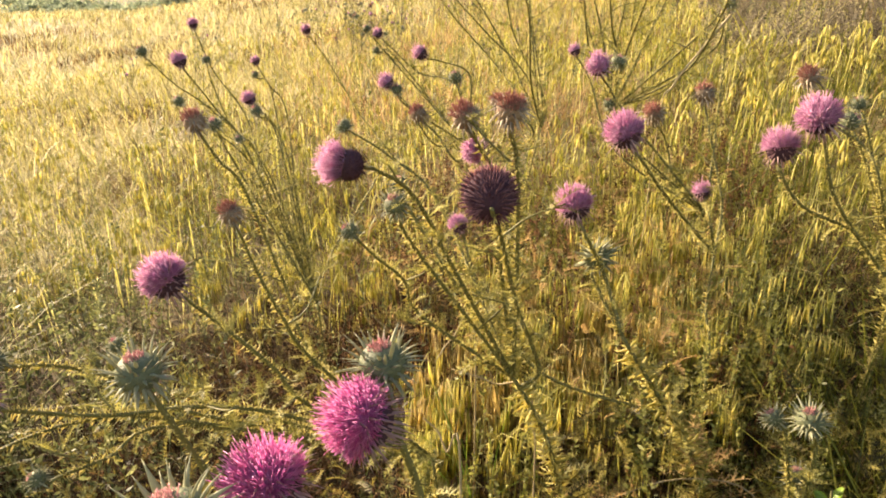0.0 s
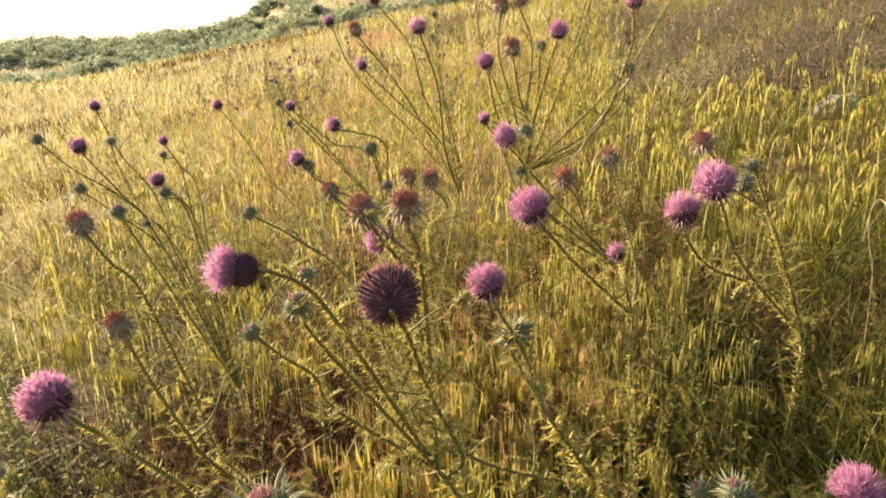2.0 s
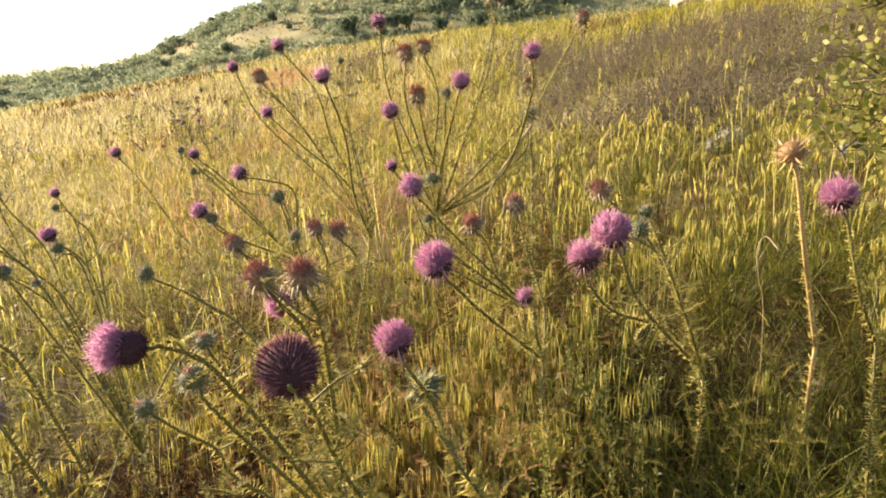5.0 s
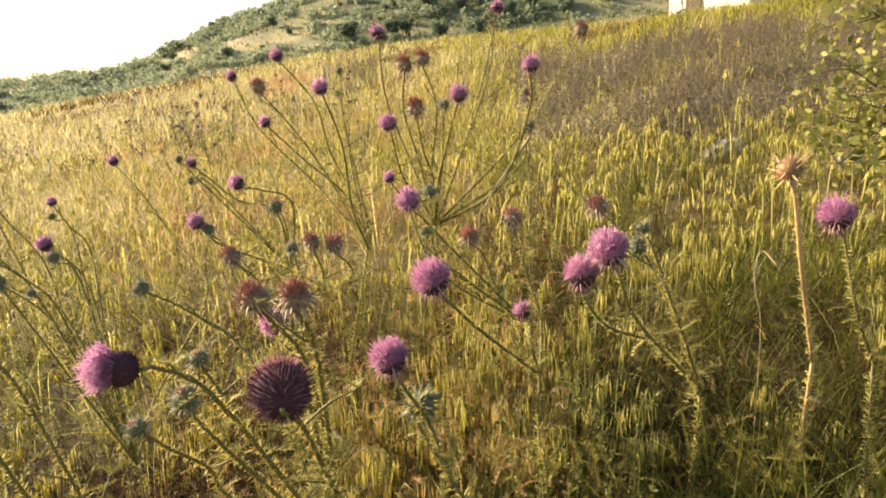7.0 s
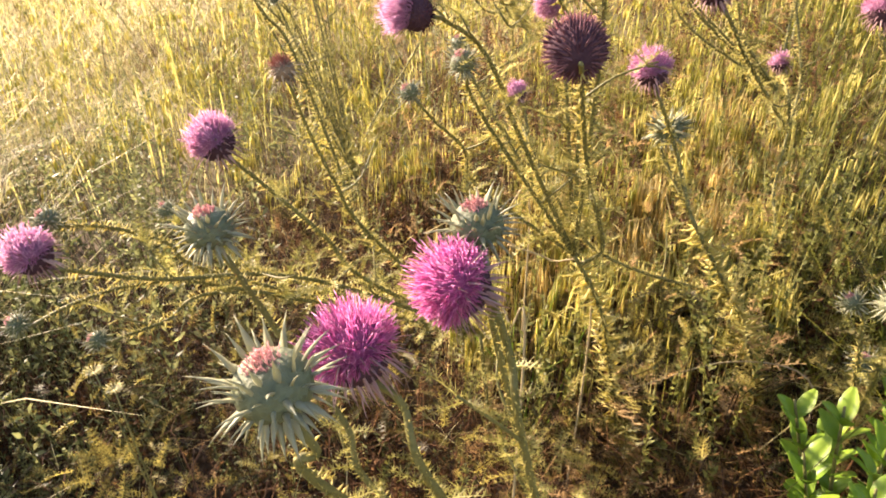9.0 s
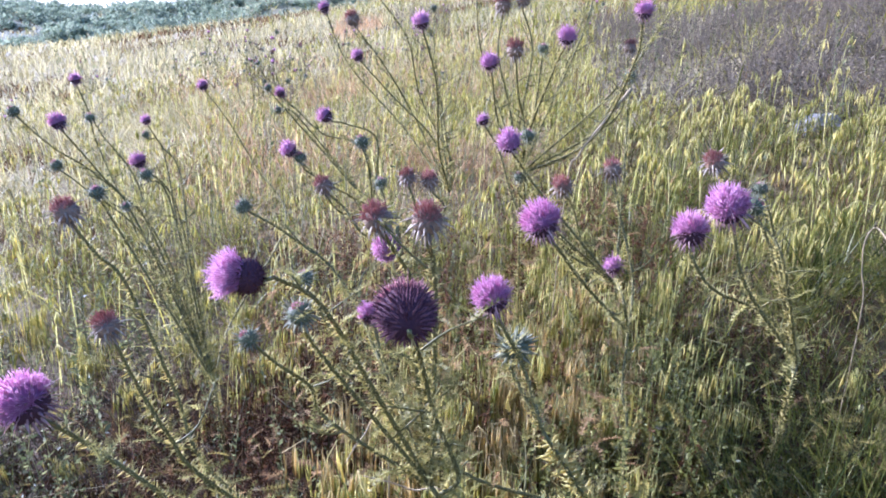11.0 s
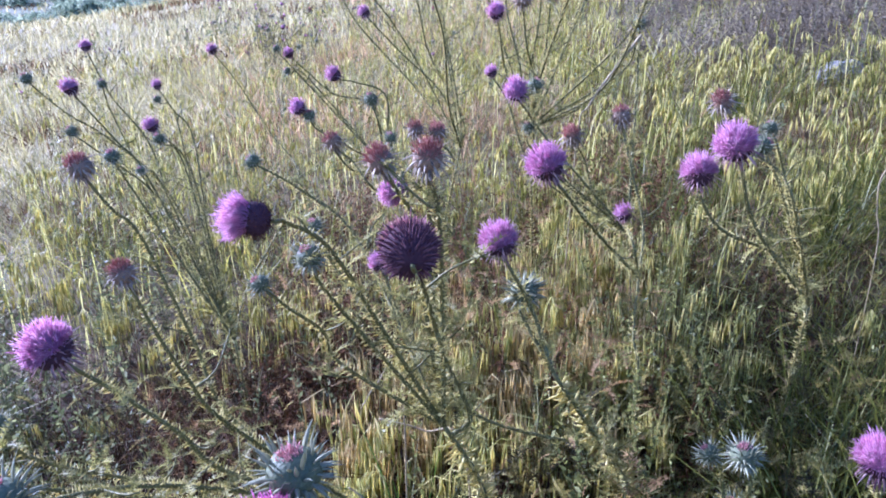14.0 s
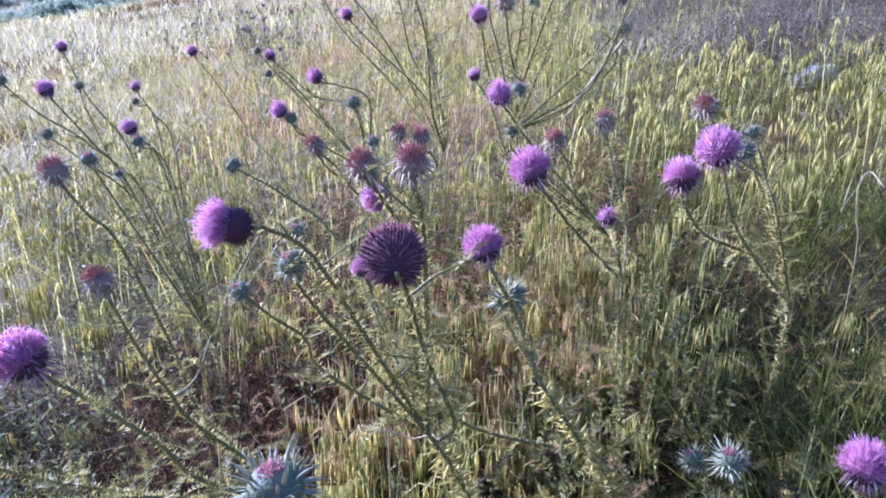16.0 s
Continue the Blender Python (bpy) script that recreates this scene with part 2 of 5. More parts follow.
def spline(points, per=8):
    """A smooth line through the points."""
    p = np.asarray(points, dtype=float)
    p = np.vstack([2 * p[0] - p[1], p, 2 * p[-1] - p[-2]])
    line = []
    for i in range(1, len(p) - 2):
        for u in np.arange(per) / per:
            line.append(0.5 * (2 * p[i] + (p[i + 1] - p[i - 1]) * u + (2 * p[i - 1] - 5 * p[i] + 4 * p[i + 1] - p[i + 2]) * u * u + (3 * p[i] - p[i - 1] - 3 * p[i + 1] + p[i + 2]) * u ** 3))
    return np.array(line + [p[-2]])


def tube(soup, line, r0, r1, sides=6, ridge=0.0):
    n = len(line)
    tang = np.gradient(line, axis=0)
    a = frame_of(tang[0])[1]
    rings = []
    for i in range(n):
        t = unit(tang[i])
        a = unit(a - t * np.dot(a, t))
        b = np.cross(t, a)
        r = r0 + (r1 - r0) * i / (n - 1)
        ang = np.arange(sides) * 2 * np.pi / sides
        rr = r * (1 + ridge * (np.arange(sides) % 2))
        rings.append(line[i] + np.outer(np.cos(ang) * rr, a) + np.outer(np.sin(ang) * rr, b))
    quads = [(i * sides + k, i * sides + (k + 1) % sides, (i + 1) * sides + (k + 1) % sides, (i + 1) * sides + k) for i in range(n - 1) for k in range(sides)]
    tris = [(0, k + 1, k) for k in range(1, sides - 1)] + [((n - 1) * sides, (n - 1) * sides + k, (n - 1) * sides + k + 1) for k in range(1, sides - 1)]
    soup.add(np.concatenate(rings), tris, quads)


def spike(soup, at, way, length, width, flat=0.4, bend=None):
    """A tapering, slightly bent spine with a diamond section."""
    d, a, b = frame_of(way)
    end = d if bend is None else unit(d + np.asarray(bend, dtype=float))
    mid = np.asarray(at) + d * length * 0.45
    tip = mid + end * length * 0.55
    sect = [a * width / 2, b * width / 2 * flat, -a * width / 2, -b * width / 2 * flat]
    v = [np.asarray(at) + s * 0.8 for s in sect] + [mid + s for s in sect] + [tip]
    quads = [(k, (k + 1) % 4, 4 + (k + 1) % 4, 4 + k) for k in range(4)]
    tris = [(4 + k, 4 + (k + 1) % 4, 8) for k in range(4)]
    soup.add(v, tris, quads)


# ---- ground ----
SLOPE_X, SLOPE_Y, GROUND_Z = 0.155, 0.057, -0.20
RIDGE_AZ = np.array([-180, -120, -60, -30, -22, -18, -14, -11.5, -10, -6, -3, 0, 12, 30, 60, 110, 180], dtype=float)
RIDGE_EL = np.array([0.5, 0.5, 1.0, 1.5, 1.8, 2.5, 2.6, 3.3, 4.1, 5.5, 6.5, 7.6, 11, 13, 13, 6, 0.5], dtype=float)


CREST_AZ = np.array([-180, -60, -26, -21.5, -17, -6, 1, 7.4, 16.5, 21, 29.5, 45, 90, 180], dtype=float)
CREST_EL = np.array([-1.5, -1.5, -1.4, -0.8, 0.0, 1.8, 2.9, 3.6, 4.1, 4.1, 4.4, 5.0, 4.0, -1.5], dtype=float)


def smooth_step(v, low, high):
    k = np.clip((v - low) / (high - low), 0, 1)
    return k * k * (3 - 2 * k)


def ground_z(x, y):
    """The height of the ground: a tilted meadow that ends in a crest, a dip behind it, and a hill beyond the dip."""
    x, y = np.asarray(x, dtype=float), np.asarray(y, dtype=float)
    r = np.hypot(x, y) + 1e-6
    az = np.degrees(np.arctan2(x, y))
    near = GROUND_Z + SLOPE_X * x + SLOPE_Y * y
    crest = 1.05 + np.minimum(r, 40) * np.tan(np.radians(np.interp(az, CREST_AZ, CREST_EL)))
    top = 145 * np.tan(np.radians(np.interp(az, RIDGE_AZ, RIDGE_EL)))
    k = smooth_step(r, 16, 38)
    z = near * (1 - k) + crest * k - 2.2 * smooth_step(r, 42, 66)
    k = smooth_step(r, 66, 145)
    z = z * (1 - k) + top * k
    fall = np.clip((r - 145) / 400, 0, 1)
    z = np.where(r > 145, top * (1 - fall) - fall * 12, z)
    bumps = 0.02 * np.sin(3.1 * x + 1.7 * y) + 0.03 * np.sin(0.9 * x - 1.3 * y + 1) + 0.015 * np.sin(5.3 * y - 2.2 * x)
    far_bumps = smooth_step(r, 60, 120) * (0.6 * np.sin(0.11 * x + 0.07 * y) + 0.4 * np.sin(0.23 * y - 0.17 * x))
    return z + bumps * np.clip(r / 1.0, 0.3, 1) + far_bumps


def build_ground():
    radii = np.concatenate([[0.0], np.geomspace(0.12, 4000, 150)])
    turns = 240
    ang = np.arange(turns) * 2 * np.pi / turns
    x, y = np.outer(radii[1:], np.sin(ang)).ravel(), np.outer(radii[1:], np.cos(ang)).ravel()
    verts = np.concatenate([[[0, 0, float(ground_z(0, 0))]], np.stack([x, y, ground_z(x, y)], 1)])
    i, k = np.meshgrid(np.arange(len(radii) - 2), np.arange(turns), indexing="ij")
    a, b = 1 + i * turns + k, 1 + i * turns + (k + 1) % turns
    quads = np.stack([a, a + turns, b + turns, b], -1).reshape(-1, 4)
    k = np.arange(turns)
    tris = np.stack([np.zeros(turns, dtype=int), 1 + k, 1 + (k + 1) % turns], -1)
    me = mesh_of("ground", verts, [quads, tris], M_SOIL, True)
    ob = new("ground", me)
    tagged(ob, "sloping soil with dry plant litter under the grass", "ground", kind="structure")


build_ground()
rng = np.random.default_rng(7)


# ---- grass ----
ROCKS = [(3.10, 4.66, 0.19, 2), (3.34, 3.72, 0.15, 3), (2.76, 5.89, 0.16, 6)]      # x, y, size, seed
GREEN_TUFT = (0.07, 1.05)


def fan(n, r0, r1, a0, a1):
    """Random spots between two radii and two bearings, evenly spread."""
    r = np.sqrt(rng.uniform(r0 * r0, r1 * r1, n))
    a = np.radians(rng.uniform(a0, a1, n))
    return r * np.sin(a), r * np.cos(a)


def patchy(x, y, scale, seed):
    """A smooth value from 0 to 1 that changes from place to place."""
    s = np.sin(x * scale + seed) * np.cos(y * scale * 1.3 - seed * 2) + 0.6 * np.sin(x * scale * 2.3 - y * scale * 1.9 + seed * 3) + 0.4 * np.cos(y * scale * 3.7 + x * scale * 2.9 + seed)
    return np.clip(0.5 + 0.28 * s, 0, 1)


def tufted(n, per, spread, r0, r1, a0, a1):
    """Random spots in tufts of about per blades each."""
    m = max(1, n // per)
    tx, ty = fan(m, r0, r1, a0, a1)
    size = rng.gamma(2.0, per / 2.0, m).astype(int) + 2
    k = np.repeat(np.arange(m), size)
    return tx[k] + rng.normal(0, spread, len(k)), ty[k] + rng.normal(0, spread, len(k))


def blades(name, mat, x, y, height, width, lean=0.25, droop=0.35, segs=4, lift=0.0, label=""):
    """One object of curved, tapering grass blades that stand on the ground at x, y."""
    n = len(x)
    z = ground_z(x, y) + lift
    turn = rng.uniform(0, 2 * np.pi, n)
    out = np.stack([np.cos(turn), np.sin(turn)], 1)
    face = turn + np.pi / 2 + rng.normal(0, 0.6, n)
    side = np.stack([np.cos(face), np.sin(face)], 1)
    tilt, bend = np.abs(rng.normal(0, lean, n)), np.abs(rng.normal(droop, droop * 0.6, n))
    verts = np.zeros((n, 2 * segs + 1, 3))
    for i in range(segs + 1):
        u = i / segs
        reach = height * (tilt * u + bend * u ** 3)
        up = height * (u - 0.35 * bend * u ** 4)
        px, py, pz = x + out[:, 0] * reach, y + out[:, 1] * reach, z + up
        w = width * (1 - u) ** 0.7 * 0.5 * (0.75 + 0.5 * min(1, 3 * u))
        if i < segs:
            verts[:, 2 * i] = np.stack([px - side[:, 0] * w, py - side[:, 1] * w, pz], 1)
            verts[:, 2 * i + 1] = np.stack([px + side[:, 0] * w, py + side[:, 1] * w, pz], 1)
        else:
            verts[:, 2 * segs] = np.stack([px, py, pz], 1)
    base = (np.arange(n) * (2 * segs + 1))[:, None]
    quads = np.concatenate([base + np.array([[2 * i, 2 * i + 1, 2 * i + 3, 2 * i + 2]]) for i in range(segs - 1)])
    tris = base + np.array([[2 * segs - 2, 2 * segs - 1, 2 * segs]])
    ob = new(name, mesh_of(name, verts.reshape(-1, 3), [quads, tris], mat))
    return tagged(ob, label, "grass", kind="stuff")


def brome(name, mat, x, y, height, spikelets=9, size=0.022, label="", turn=None, wide=0.0011, fat=0.068, slack=0.18):
    """Nodding brome: a thin culm that arches over, with hanging spikelets."""
    n = len(x)
    z = ground_z(x, y)
    turn = rng.uniform(0, 2 * np.pi, n) if turn is None else turn
    out = np.stack([np.cos(turn), np.sin(turn), np.zeros(n)], 1)
    side = np.stack([-np.sin(turn), np.cos(turn), np.zeros(n)], 1)
    root = np.stack([x, y, z], 1)
    segs = 7
    bend = rng.uniform(0.15, 0.42, n)

    def along(u):
        u = np.broadcast_to(u, (n,))
        reach = height * (0.1 * u + bend * np.clip(u - 0.55, 0, 1) ** 2 * 2.2)
        up = height * (u - 0.9 * np.clip(u - 0.68, 0, 1) ** 2 * 2.6)
        return root + out * reach[:, None] + np.outer(up, (0, 0, 1))

    strip = np.zeros((n, 2 * (segs + 1), 3))
    for i in range(segs + 1):
        p = along(i / segs)
        strip[:, 2 * i], strip[:, 2 * i + 1] = p - side * wide, p + side * wide
    base = (np.arange(n) * 2 * (segs + 1))[:, None]
    quads = [base + np.array([[2 * i, 2 * i + 1, 2 * i + 3, 2 * i + 2]]) for i in range(segs)]
    verts, tris, total = [strip.reshape(-1, 3)], [], n * 2 * (segs + 1)
    for k in range(spikelets):
        u = 0.68 + 0.32 * (k + rng.uniform(0, 1, n)) / spikelets
        p = along(u) + side * rng.normal(0, 0.008, n)[:, None] + out * rng.normal(0, 0.006, n)[:, None]
        drop = np.stack([rng.normal(0, slack, n), rng.normal(0, slack, n), np.full(n, -1.0)], 1)
        drop /= np.linalg.norm(drop, axis=1)[:, None]
        ln = size * rng.uniform(0.7, 1.5, n)
        a = np.cross(drop, rng.normal(0, 1, (n, 3)))
        a /= np.linalg.norm(a, axis=1)[:, None]
        b = np.cross(drop, a)
        wide_s = ln * fat
        octa = np.stack([p, p + drop * (ln * 0.45)[:, None] + a * wide_s[:, None], p + drop * (ln * 0.45)[:, None] + b * (wide_s * 0.6)[:, None],
                         p + drop * (ln * 0.45)[:, None] - a * wide_s[:, None], p + drop * (ln * 0.45)[:, None] - b * (wide_s * 0.6)[:, None], p + drop * ln[:, None]], 1)
        verts.append(octa.reshape(-1, 3))
        at = total + (np.arange(n) * 6)[:, None]
        tris.append(np.concatenate([at + np.array([[0, 1 + j, 1 + (j + 1) % 4]]) for j in range(4)] + [at + np.array([[5, 1 + (j + 1) % 4, 1 + j]]) for j in range(4)]))
        total += n * 6
    ob = new(name, mesh_of(name, np.concatenate(verts), [np.concatenate(quads), np.concatenate(tris)], mat))
    return tagged(ob, label, "grass", kind="stuff")


def litter(name, mat, x, y, length, rise, label="", bulk=1.0):
    """Dead stalks that lie and lean over one another close to the ground."""
    n = len(x)
    turn, tilt = rng.uniform(0, 2 * np.pi, n), rng.uniform(-0.15, 0.7, n)
    d = np.stack([np.cos(turn) * np.cos(tilt), np.sin(turn) * np.cos(tilt), np.sin(tilt)], 1)
    s = np.stack([-np.sin(turn), np.cos(turn), rng.uniform(-0.4, 0.4, n)], 1) * 0.0008 * bulk
    p = np.stack([x, y, ground_z(x, y) + rng.uniform(0.0, 1.0, n) ** 2 * rise], 1)
    sag = np.stack([np.zeros(n), np.zeros(n), -rng.uniform(0, 0.25, n) * length], 1)
    mid, tip = p + d * (length * 0.5)[:, None], p + d * length[:, None] + sag
    verts = np.stack([p - s, p + s, mid - s, mid + s, tip - s * 0.4, tip + s * 0.4], 1).reshape(-1, 3)
    base = (np.arange(n) * 6)[:, None]
    quads = np.concatenate([base + np.array([[0, 1, 3, 2]]), base + np.array([[2, 3, 5, 4]])])
    return tagged(new(name, mesh_of(name, verts, quads, mat)), label, "dry grass", kind="stuff")


def leafy(name, mat, x, y, rise, size, meshes, label=""):
    """Many small spiny leaves, joined, that stand in the undergrowth at x, y."""
    s = Soup()
    z = ground_z(x, y)
    shapes = []
    for me in meshes:
        co = np.zeros(len(me.vertices) * 3)
        me.vertices.foreach_get("co", co)
        me.calc_loop_triangles()
        tri = np.zeros(len(me.loop_triangles) * 3, dtype=int)
        me.loop_triangles.foreach_get("vertices", tri)
        shapes.append((co.reshape(-1, 3), tri.reshape(-1, 3)))
    for k in range(len(x)):
        co, tri = shapes[k % len(shapes)]
        turn = Euler((rng.normal(0, 0.6), rng.uniform(-1.3, 0.2), rng.uniform(0, 6.3))).to_matrix()
        at = np.array((x[k], y[k], z[k] + rng.uniform(0, 1) ** 1.5 * rise[k]))
        s.add(co @ np.array(turn).T * size[k] + at, tri)
    return tagged(new(name, s.mesh(name, mat)), label, "undergrowth", kind="stuff")


def forbs(name, mat, x, y, height, label="", per_metre=70, bulk=1.0):
    """Slender upright weeds: a thin stem set with many small narrow folded leaves."""
    s = Soup()
    z = ground_z(x, y)
    for k in range(len(x)):
        root = np.array((x[k], y[k], z[k]))
        tip = root + np.array((rng.normal(0, 0.18), rng.normal(0, 0.18), 1)) * height[k]
        mid = (root + tip) / 2 + rng.normal(0, 0.05, 3) * height[k]
        tube(s, spline([root, mid, tip], 2), 0.0014 * bulk, 0.0006 * bulk, 3)
        m = max(5, int(height[k] * per_metre))
        u = rng.uniform(0.2, 1.0, m)
        q = root + np.outer(u, tip - root) + np.outer(4 * u * (1 - u), mid - (root + tip) / 2)
        way = np.stack([rng.normal(0, 1, m), rng.normal(0, 1, m), rng.uniform(0.0, 1.4, m)], 1)
        way /= np.linalg.norm(way, axis=1)[:, None]
        a = np.cross(way, rng.normal(0, 1, (m, 3)))
        a /= np.linalg.norm(a, axis=1)[:, None]
        ln = (rng.uniform(0.008, 0.024, m) * bulk * (1.25 - 0.6 * u))[:, None]
        leaf = np.stack([q, q + way * ln * 0.5 + a * ln * 0.2, q + way * ln, q + way * ln * 0.45 - a * ln * 0.2], 1).reshape(-1, 3)
        base = (np.arange(m) * 4)[:, None]
        s.add(leaf, np.concatenate([base + np.array([[0, 1, 2]]), base + np.array([[0, 2, 3]])]))
    return tagged(new(name, s.mesh(name, mat)), label, "weeds", kind="stuff")


def build_grass():
    left, right, wide_left = -50, 56, -88
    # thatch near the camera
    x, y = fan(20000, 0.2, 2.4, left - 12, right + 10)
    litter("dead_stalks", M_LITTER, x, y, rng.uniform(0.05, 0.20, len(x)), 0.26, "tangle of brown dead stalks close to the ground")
    x, y = fan(1100, 0.2, 2.6, left - 12, right + 10)
    litter("straw_stalks", M_STRAW, x, y, rng.uniform(0.05, 0.22, len(x)), 0.30, "pale broken straw lying between the living grass")
    x, y = fan(9000, 2.4, 6.5, left, right)
    litter("dead_stalks", M_BROWN, x, y, rng.uniform(0.10, 0.32, len(x)), 0.22, "tangle of brown dead stalks close to the ground", 1.7)
    x, y = fan(9000, 5.6, 15.5, 16, 46)
    litter("dead_stalks", M_BRUSH, x, y, rng.uniform(0.15, 0.40, len(x)), 0.25, "tangle of dull brown dead stalks on the slope", 4.5)
    # living grass, near, middle, far
    for r0, r1, n, h0, h1, w0, w1, segs in ((0.25, 1.1, 2600, 0.06, 0.24, 0.0015, 0.003, 4), (1.1, 2.4, 6200, 0.10, 0.42, 0.0015, 0.004, 4),
                                            (2.4, 5.0, 17000, 0.20, 0.52, 0.0030, 0.0065, 4), (5.0, 12.0, 34000, 0.25, 0.62, 0.006, 0.013, 3),
                                            (12.0, 30.0, 37000, 0.30, 0.65, 0.016, 0.035, 3), (30.0, 46.0, 16000, 0.30, 0.62, 0.04, 0.08, 2),
                                            (64.0, 146.0, 22000, 0.4, 0.9, 0.14, 0.30, 2)):
        if r0 < 5:
            x, y = tufted(int(n * (0.95 if r0 < 2 else 1.2)), 22, 0.022 if r0 < 2 else 0.05, r0, r1, wide_left, right)
        else:
            x, y = fan(n, r0, r1, left, right)
        n = len(x)
        az = np.degrees(np.arctan2(x, y))
        r = np.hypot(x, y)
        clump = patchy(x, y, 9.0 / max(1.0, r0 * 0.7), 8.0) + rng.uniform(-0.25, 0.25, n)
        keep = (clump > (0.42 if r0 < 2 else 0.30)) & ((r > 3.2) | (az > 4) | (az < -46) | (rng.uniform(0, 1, n) < 0.55))
        hollow = (x > -1.2) & (x < 0.28) & (y > 0.4) & (y < 2.1)
        uphill = (az > 16) & (r < 5)
        keep &= (rng.uniform(0, 1, n) < 0.5) | (az > -18) | (r > 2.8)
        keep &= rng.uniform(0, 1, n) < np.where(hollow, 0.10, np.where(uphill, np.where(r > 2.2, 0.9, 0.6), 1.0))
        for rx, ry, size, _ in ROCKS:                     # short grass on the sunny side of the stones
            keep &= (np.hypot(x - rx * 0.97, y - ry * 0.97) > size * 1.5) | (r0 > 5)
        brush = (az > 17) & (az < 46) & (r > 5.6) & (r < 15.5)
        keep &= ~brush | (rng.uniform(0, 1, n) < 0.14)
        x, y, az, r = x[keep], y[keep], az[keep], r[keep]
        n = len(x)
        greener = np.clip(0.58 + 0.22 * ((r < 4.5) & (az < 0)) + az / 90 - 0.20 * np.clip((r - 3) / 8, 0, 1), 0.14, 0.88)
        pick = patchy(x, y, 6.0 / max(1.0, r0), 2.0) * 0.6 + rng.uniform(0, 1, n) * 0.4
        h, w = rng.uniform(h0, h1, n) * (0.65 + 0.5 * patchy(x, y, 4.0 / max(1.0, r0 * 0.5), 1.0)), rng.uniform(w0, w1, n)
        dead = (patchy(x, y, 2.2 / max(1.0, r0 * 0.35), 6.0) + rng.uniform(-0.15, 0.15, n) > np.where(r > 5, 0.68, 0.58)) | ((np.hypot(x + 0.15, y - 1.6) < 0.75) & (rng.uniform(0, 1, n) < 0.75)) | ((az > 13) & (az < 46) & (r > 5.0) & (r < 24) & (patchy(x, y, 0.7, 3.5) > 0.42) & (rng.uniform(0, 1, n) < 0.22))
        orange = ((np.hypot((az + 1.8) / 1.9, (r - 24) / 4.0) < 1) | ((r > 3) & (r < 16) & (az > -16) & (az < 13) & (patchy(x, y, 1.1, 5.0) + rng.uniform(-0.2, 0.2, n) > 0.66)))
        dead &= ~orange
        # raised on the sun side, mostly out of view, to shade the hollow
        h = np.where((az < -44) & (r < 5) & (r > 1.8), h * 1.35 + 0.1, h)
        lean = 0.6 if r0 < 2 else 0.8 if r0 < 5 else 0.6 if r0 < 12 else 0.45
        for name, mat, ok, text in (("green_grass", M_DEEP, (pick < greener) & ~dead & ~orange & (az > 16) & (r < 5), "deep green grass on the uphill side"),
                                    ("green_grass", M_GREEN, (pick < greener) & ~dead & ~orange & ~((az > 16) & (r < 5)), "yellow-green grass blades lit through from behind"),
                                    ("straw_grass", M_STRAW, (pick >= greener) & ~dead & ~orange, "ripe straw-coloured grass on the slope"),
                                    ("orange_grass", M_ORANGE, orange, "patches of dry orange-tan grass on the slope"),
                                    ("dead_grass", M_BROWN, dead, "patches of brown dead grass between the green")):
            if ok.any():
                blades(name, mat, x[ok], y[ok], h[ok] * (0.75 if mat is M_BROWN else 1), w[ok], lean=lean, droop=0.35 if r0 < 2 else 0.5, segs=segs, label=text)
    # extra tall grass, mostly unseen, added to keep low sun off the near-left ground
    x, y = fan(6000, 1.75, 3.3, wide_left, -46)
    blades("straw_grass", M_STRAW, x, y, rng.uniform(0.45, 0.9, len(x)), rng.uniform(0.003, 0.007, len(x)), lean=0.4, label="ripe straw-coloured grass on the slope")
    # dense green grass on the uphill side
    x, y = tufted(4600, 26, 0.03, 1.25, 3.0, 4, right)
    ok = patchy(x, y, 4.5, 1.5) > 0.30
    blades("green_grass", M_DEEP, x[ok], y[ok], rng.uniform(0.14, 0.46, ok.sum()), rng.uniform(0.002, 0.005, ok.sum()), lean=0.45, droop=0.5, label="dense green grass, its colour deepened for the shade of the thistles")
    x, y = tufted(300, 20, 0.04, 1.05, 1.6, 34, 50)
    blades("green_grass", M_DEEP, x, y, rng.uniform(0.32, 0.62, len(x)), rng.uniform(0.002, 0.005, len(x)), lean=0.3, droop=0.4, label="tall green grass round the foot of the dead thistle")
    # thinner cover behind the camera
    for r0, r1, n, wide in ((0.45, 2.5, 7000, 0.004), (2.5, 7.0, 11000, 0.010), (7.0, 24.0, 9000, 0.03)):
        x, y = fan(n, r0, r1, right, 360 + (wide_left if r0 < 5 else left))
        pick = patchy(x, y, 1.3, 2.0) + rng.uniform(-0.2, 0.2, n) > 0.5
        for name, mat, ok, text in (("straw_grass", M_STRAW, pick, "ripe straw-coloured grass on the slope"), ("green_grass", M_GREEN, ~pick, "yellow-green grass blades lit through from behind")):
            blades(name, mat, x[ok], y[ok], rng.uniform(0.12, 0.5, ok.sum()), rng.uniform(0.6, 1.4, ok.sum()) * wide, lean=0.5, segs=3, label=text)
    # nodding brome in tufts
    for tufts, r0, r1, a0, a1, culms, h0, h1, spikelets, size in ((84, 1.0, 2.9, -2, right, 6, 0.20, 0.62, 12, 0.060), (38, 1.25, 2.1, 6, 32, 7, 0.30, 0.66, 12, 0.066), (42, 1.2, 2.1, -3, 22, 7, 0.24, 0.58, 12, 0.066),
                                                                   (9, 1.0, 1.5, -5, 9, 8, 0.34, 0.60, 13, 0.072), (30, 1.8, 3.0, -34, 4, 6, 0.20, 0.50, 12, 0.062), (900, 2.6, 6.0, left, right, 2, 0.25, 0.62, 7, 0.055), (1300, 6.0, 14.0, left, right, 2, 0.30, 0.66, 5, 0.080)):
        tx, ty = fan(tufts, r0, r1, a0, a1)
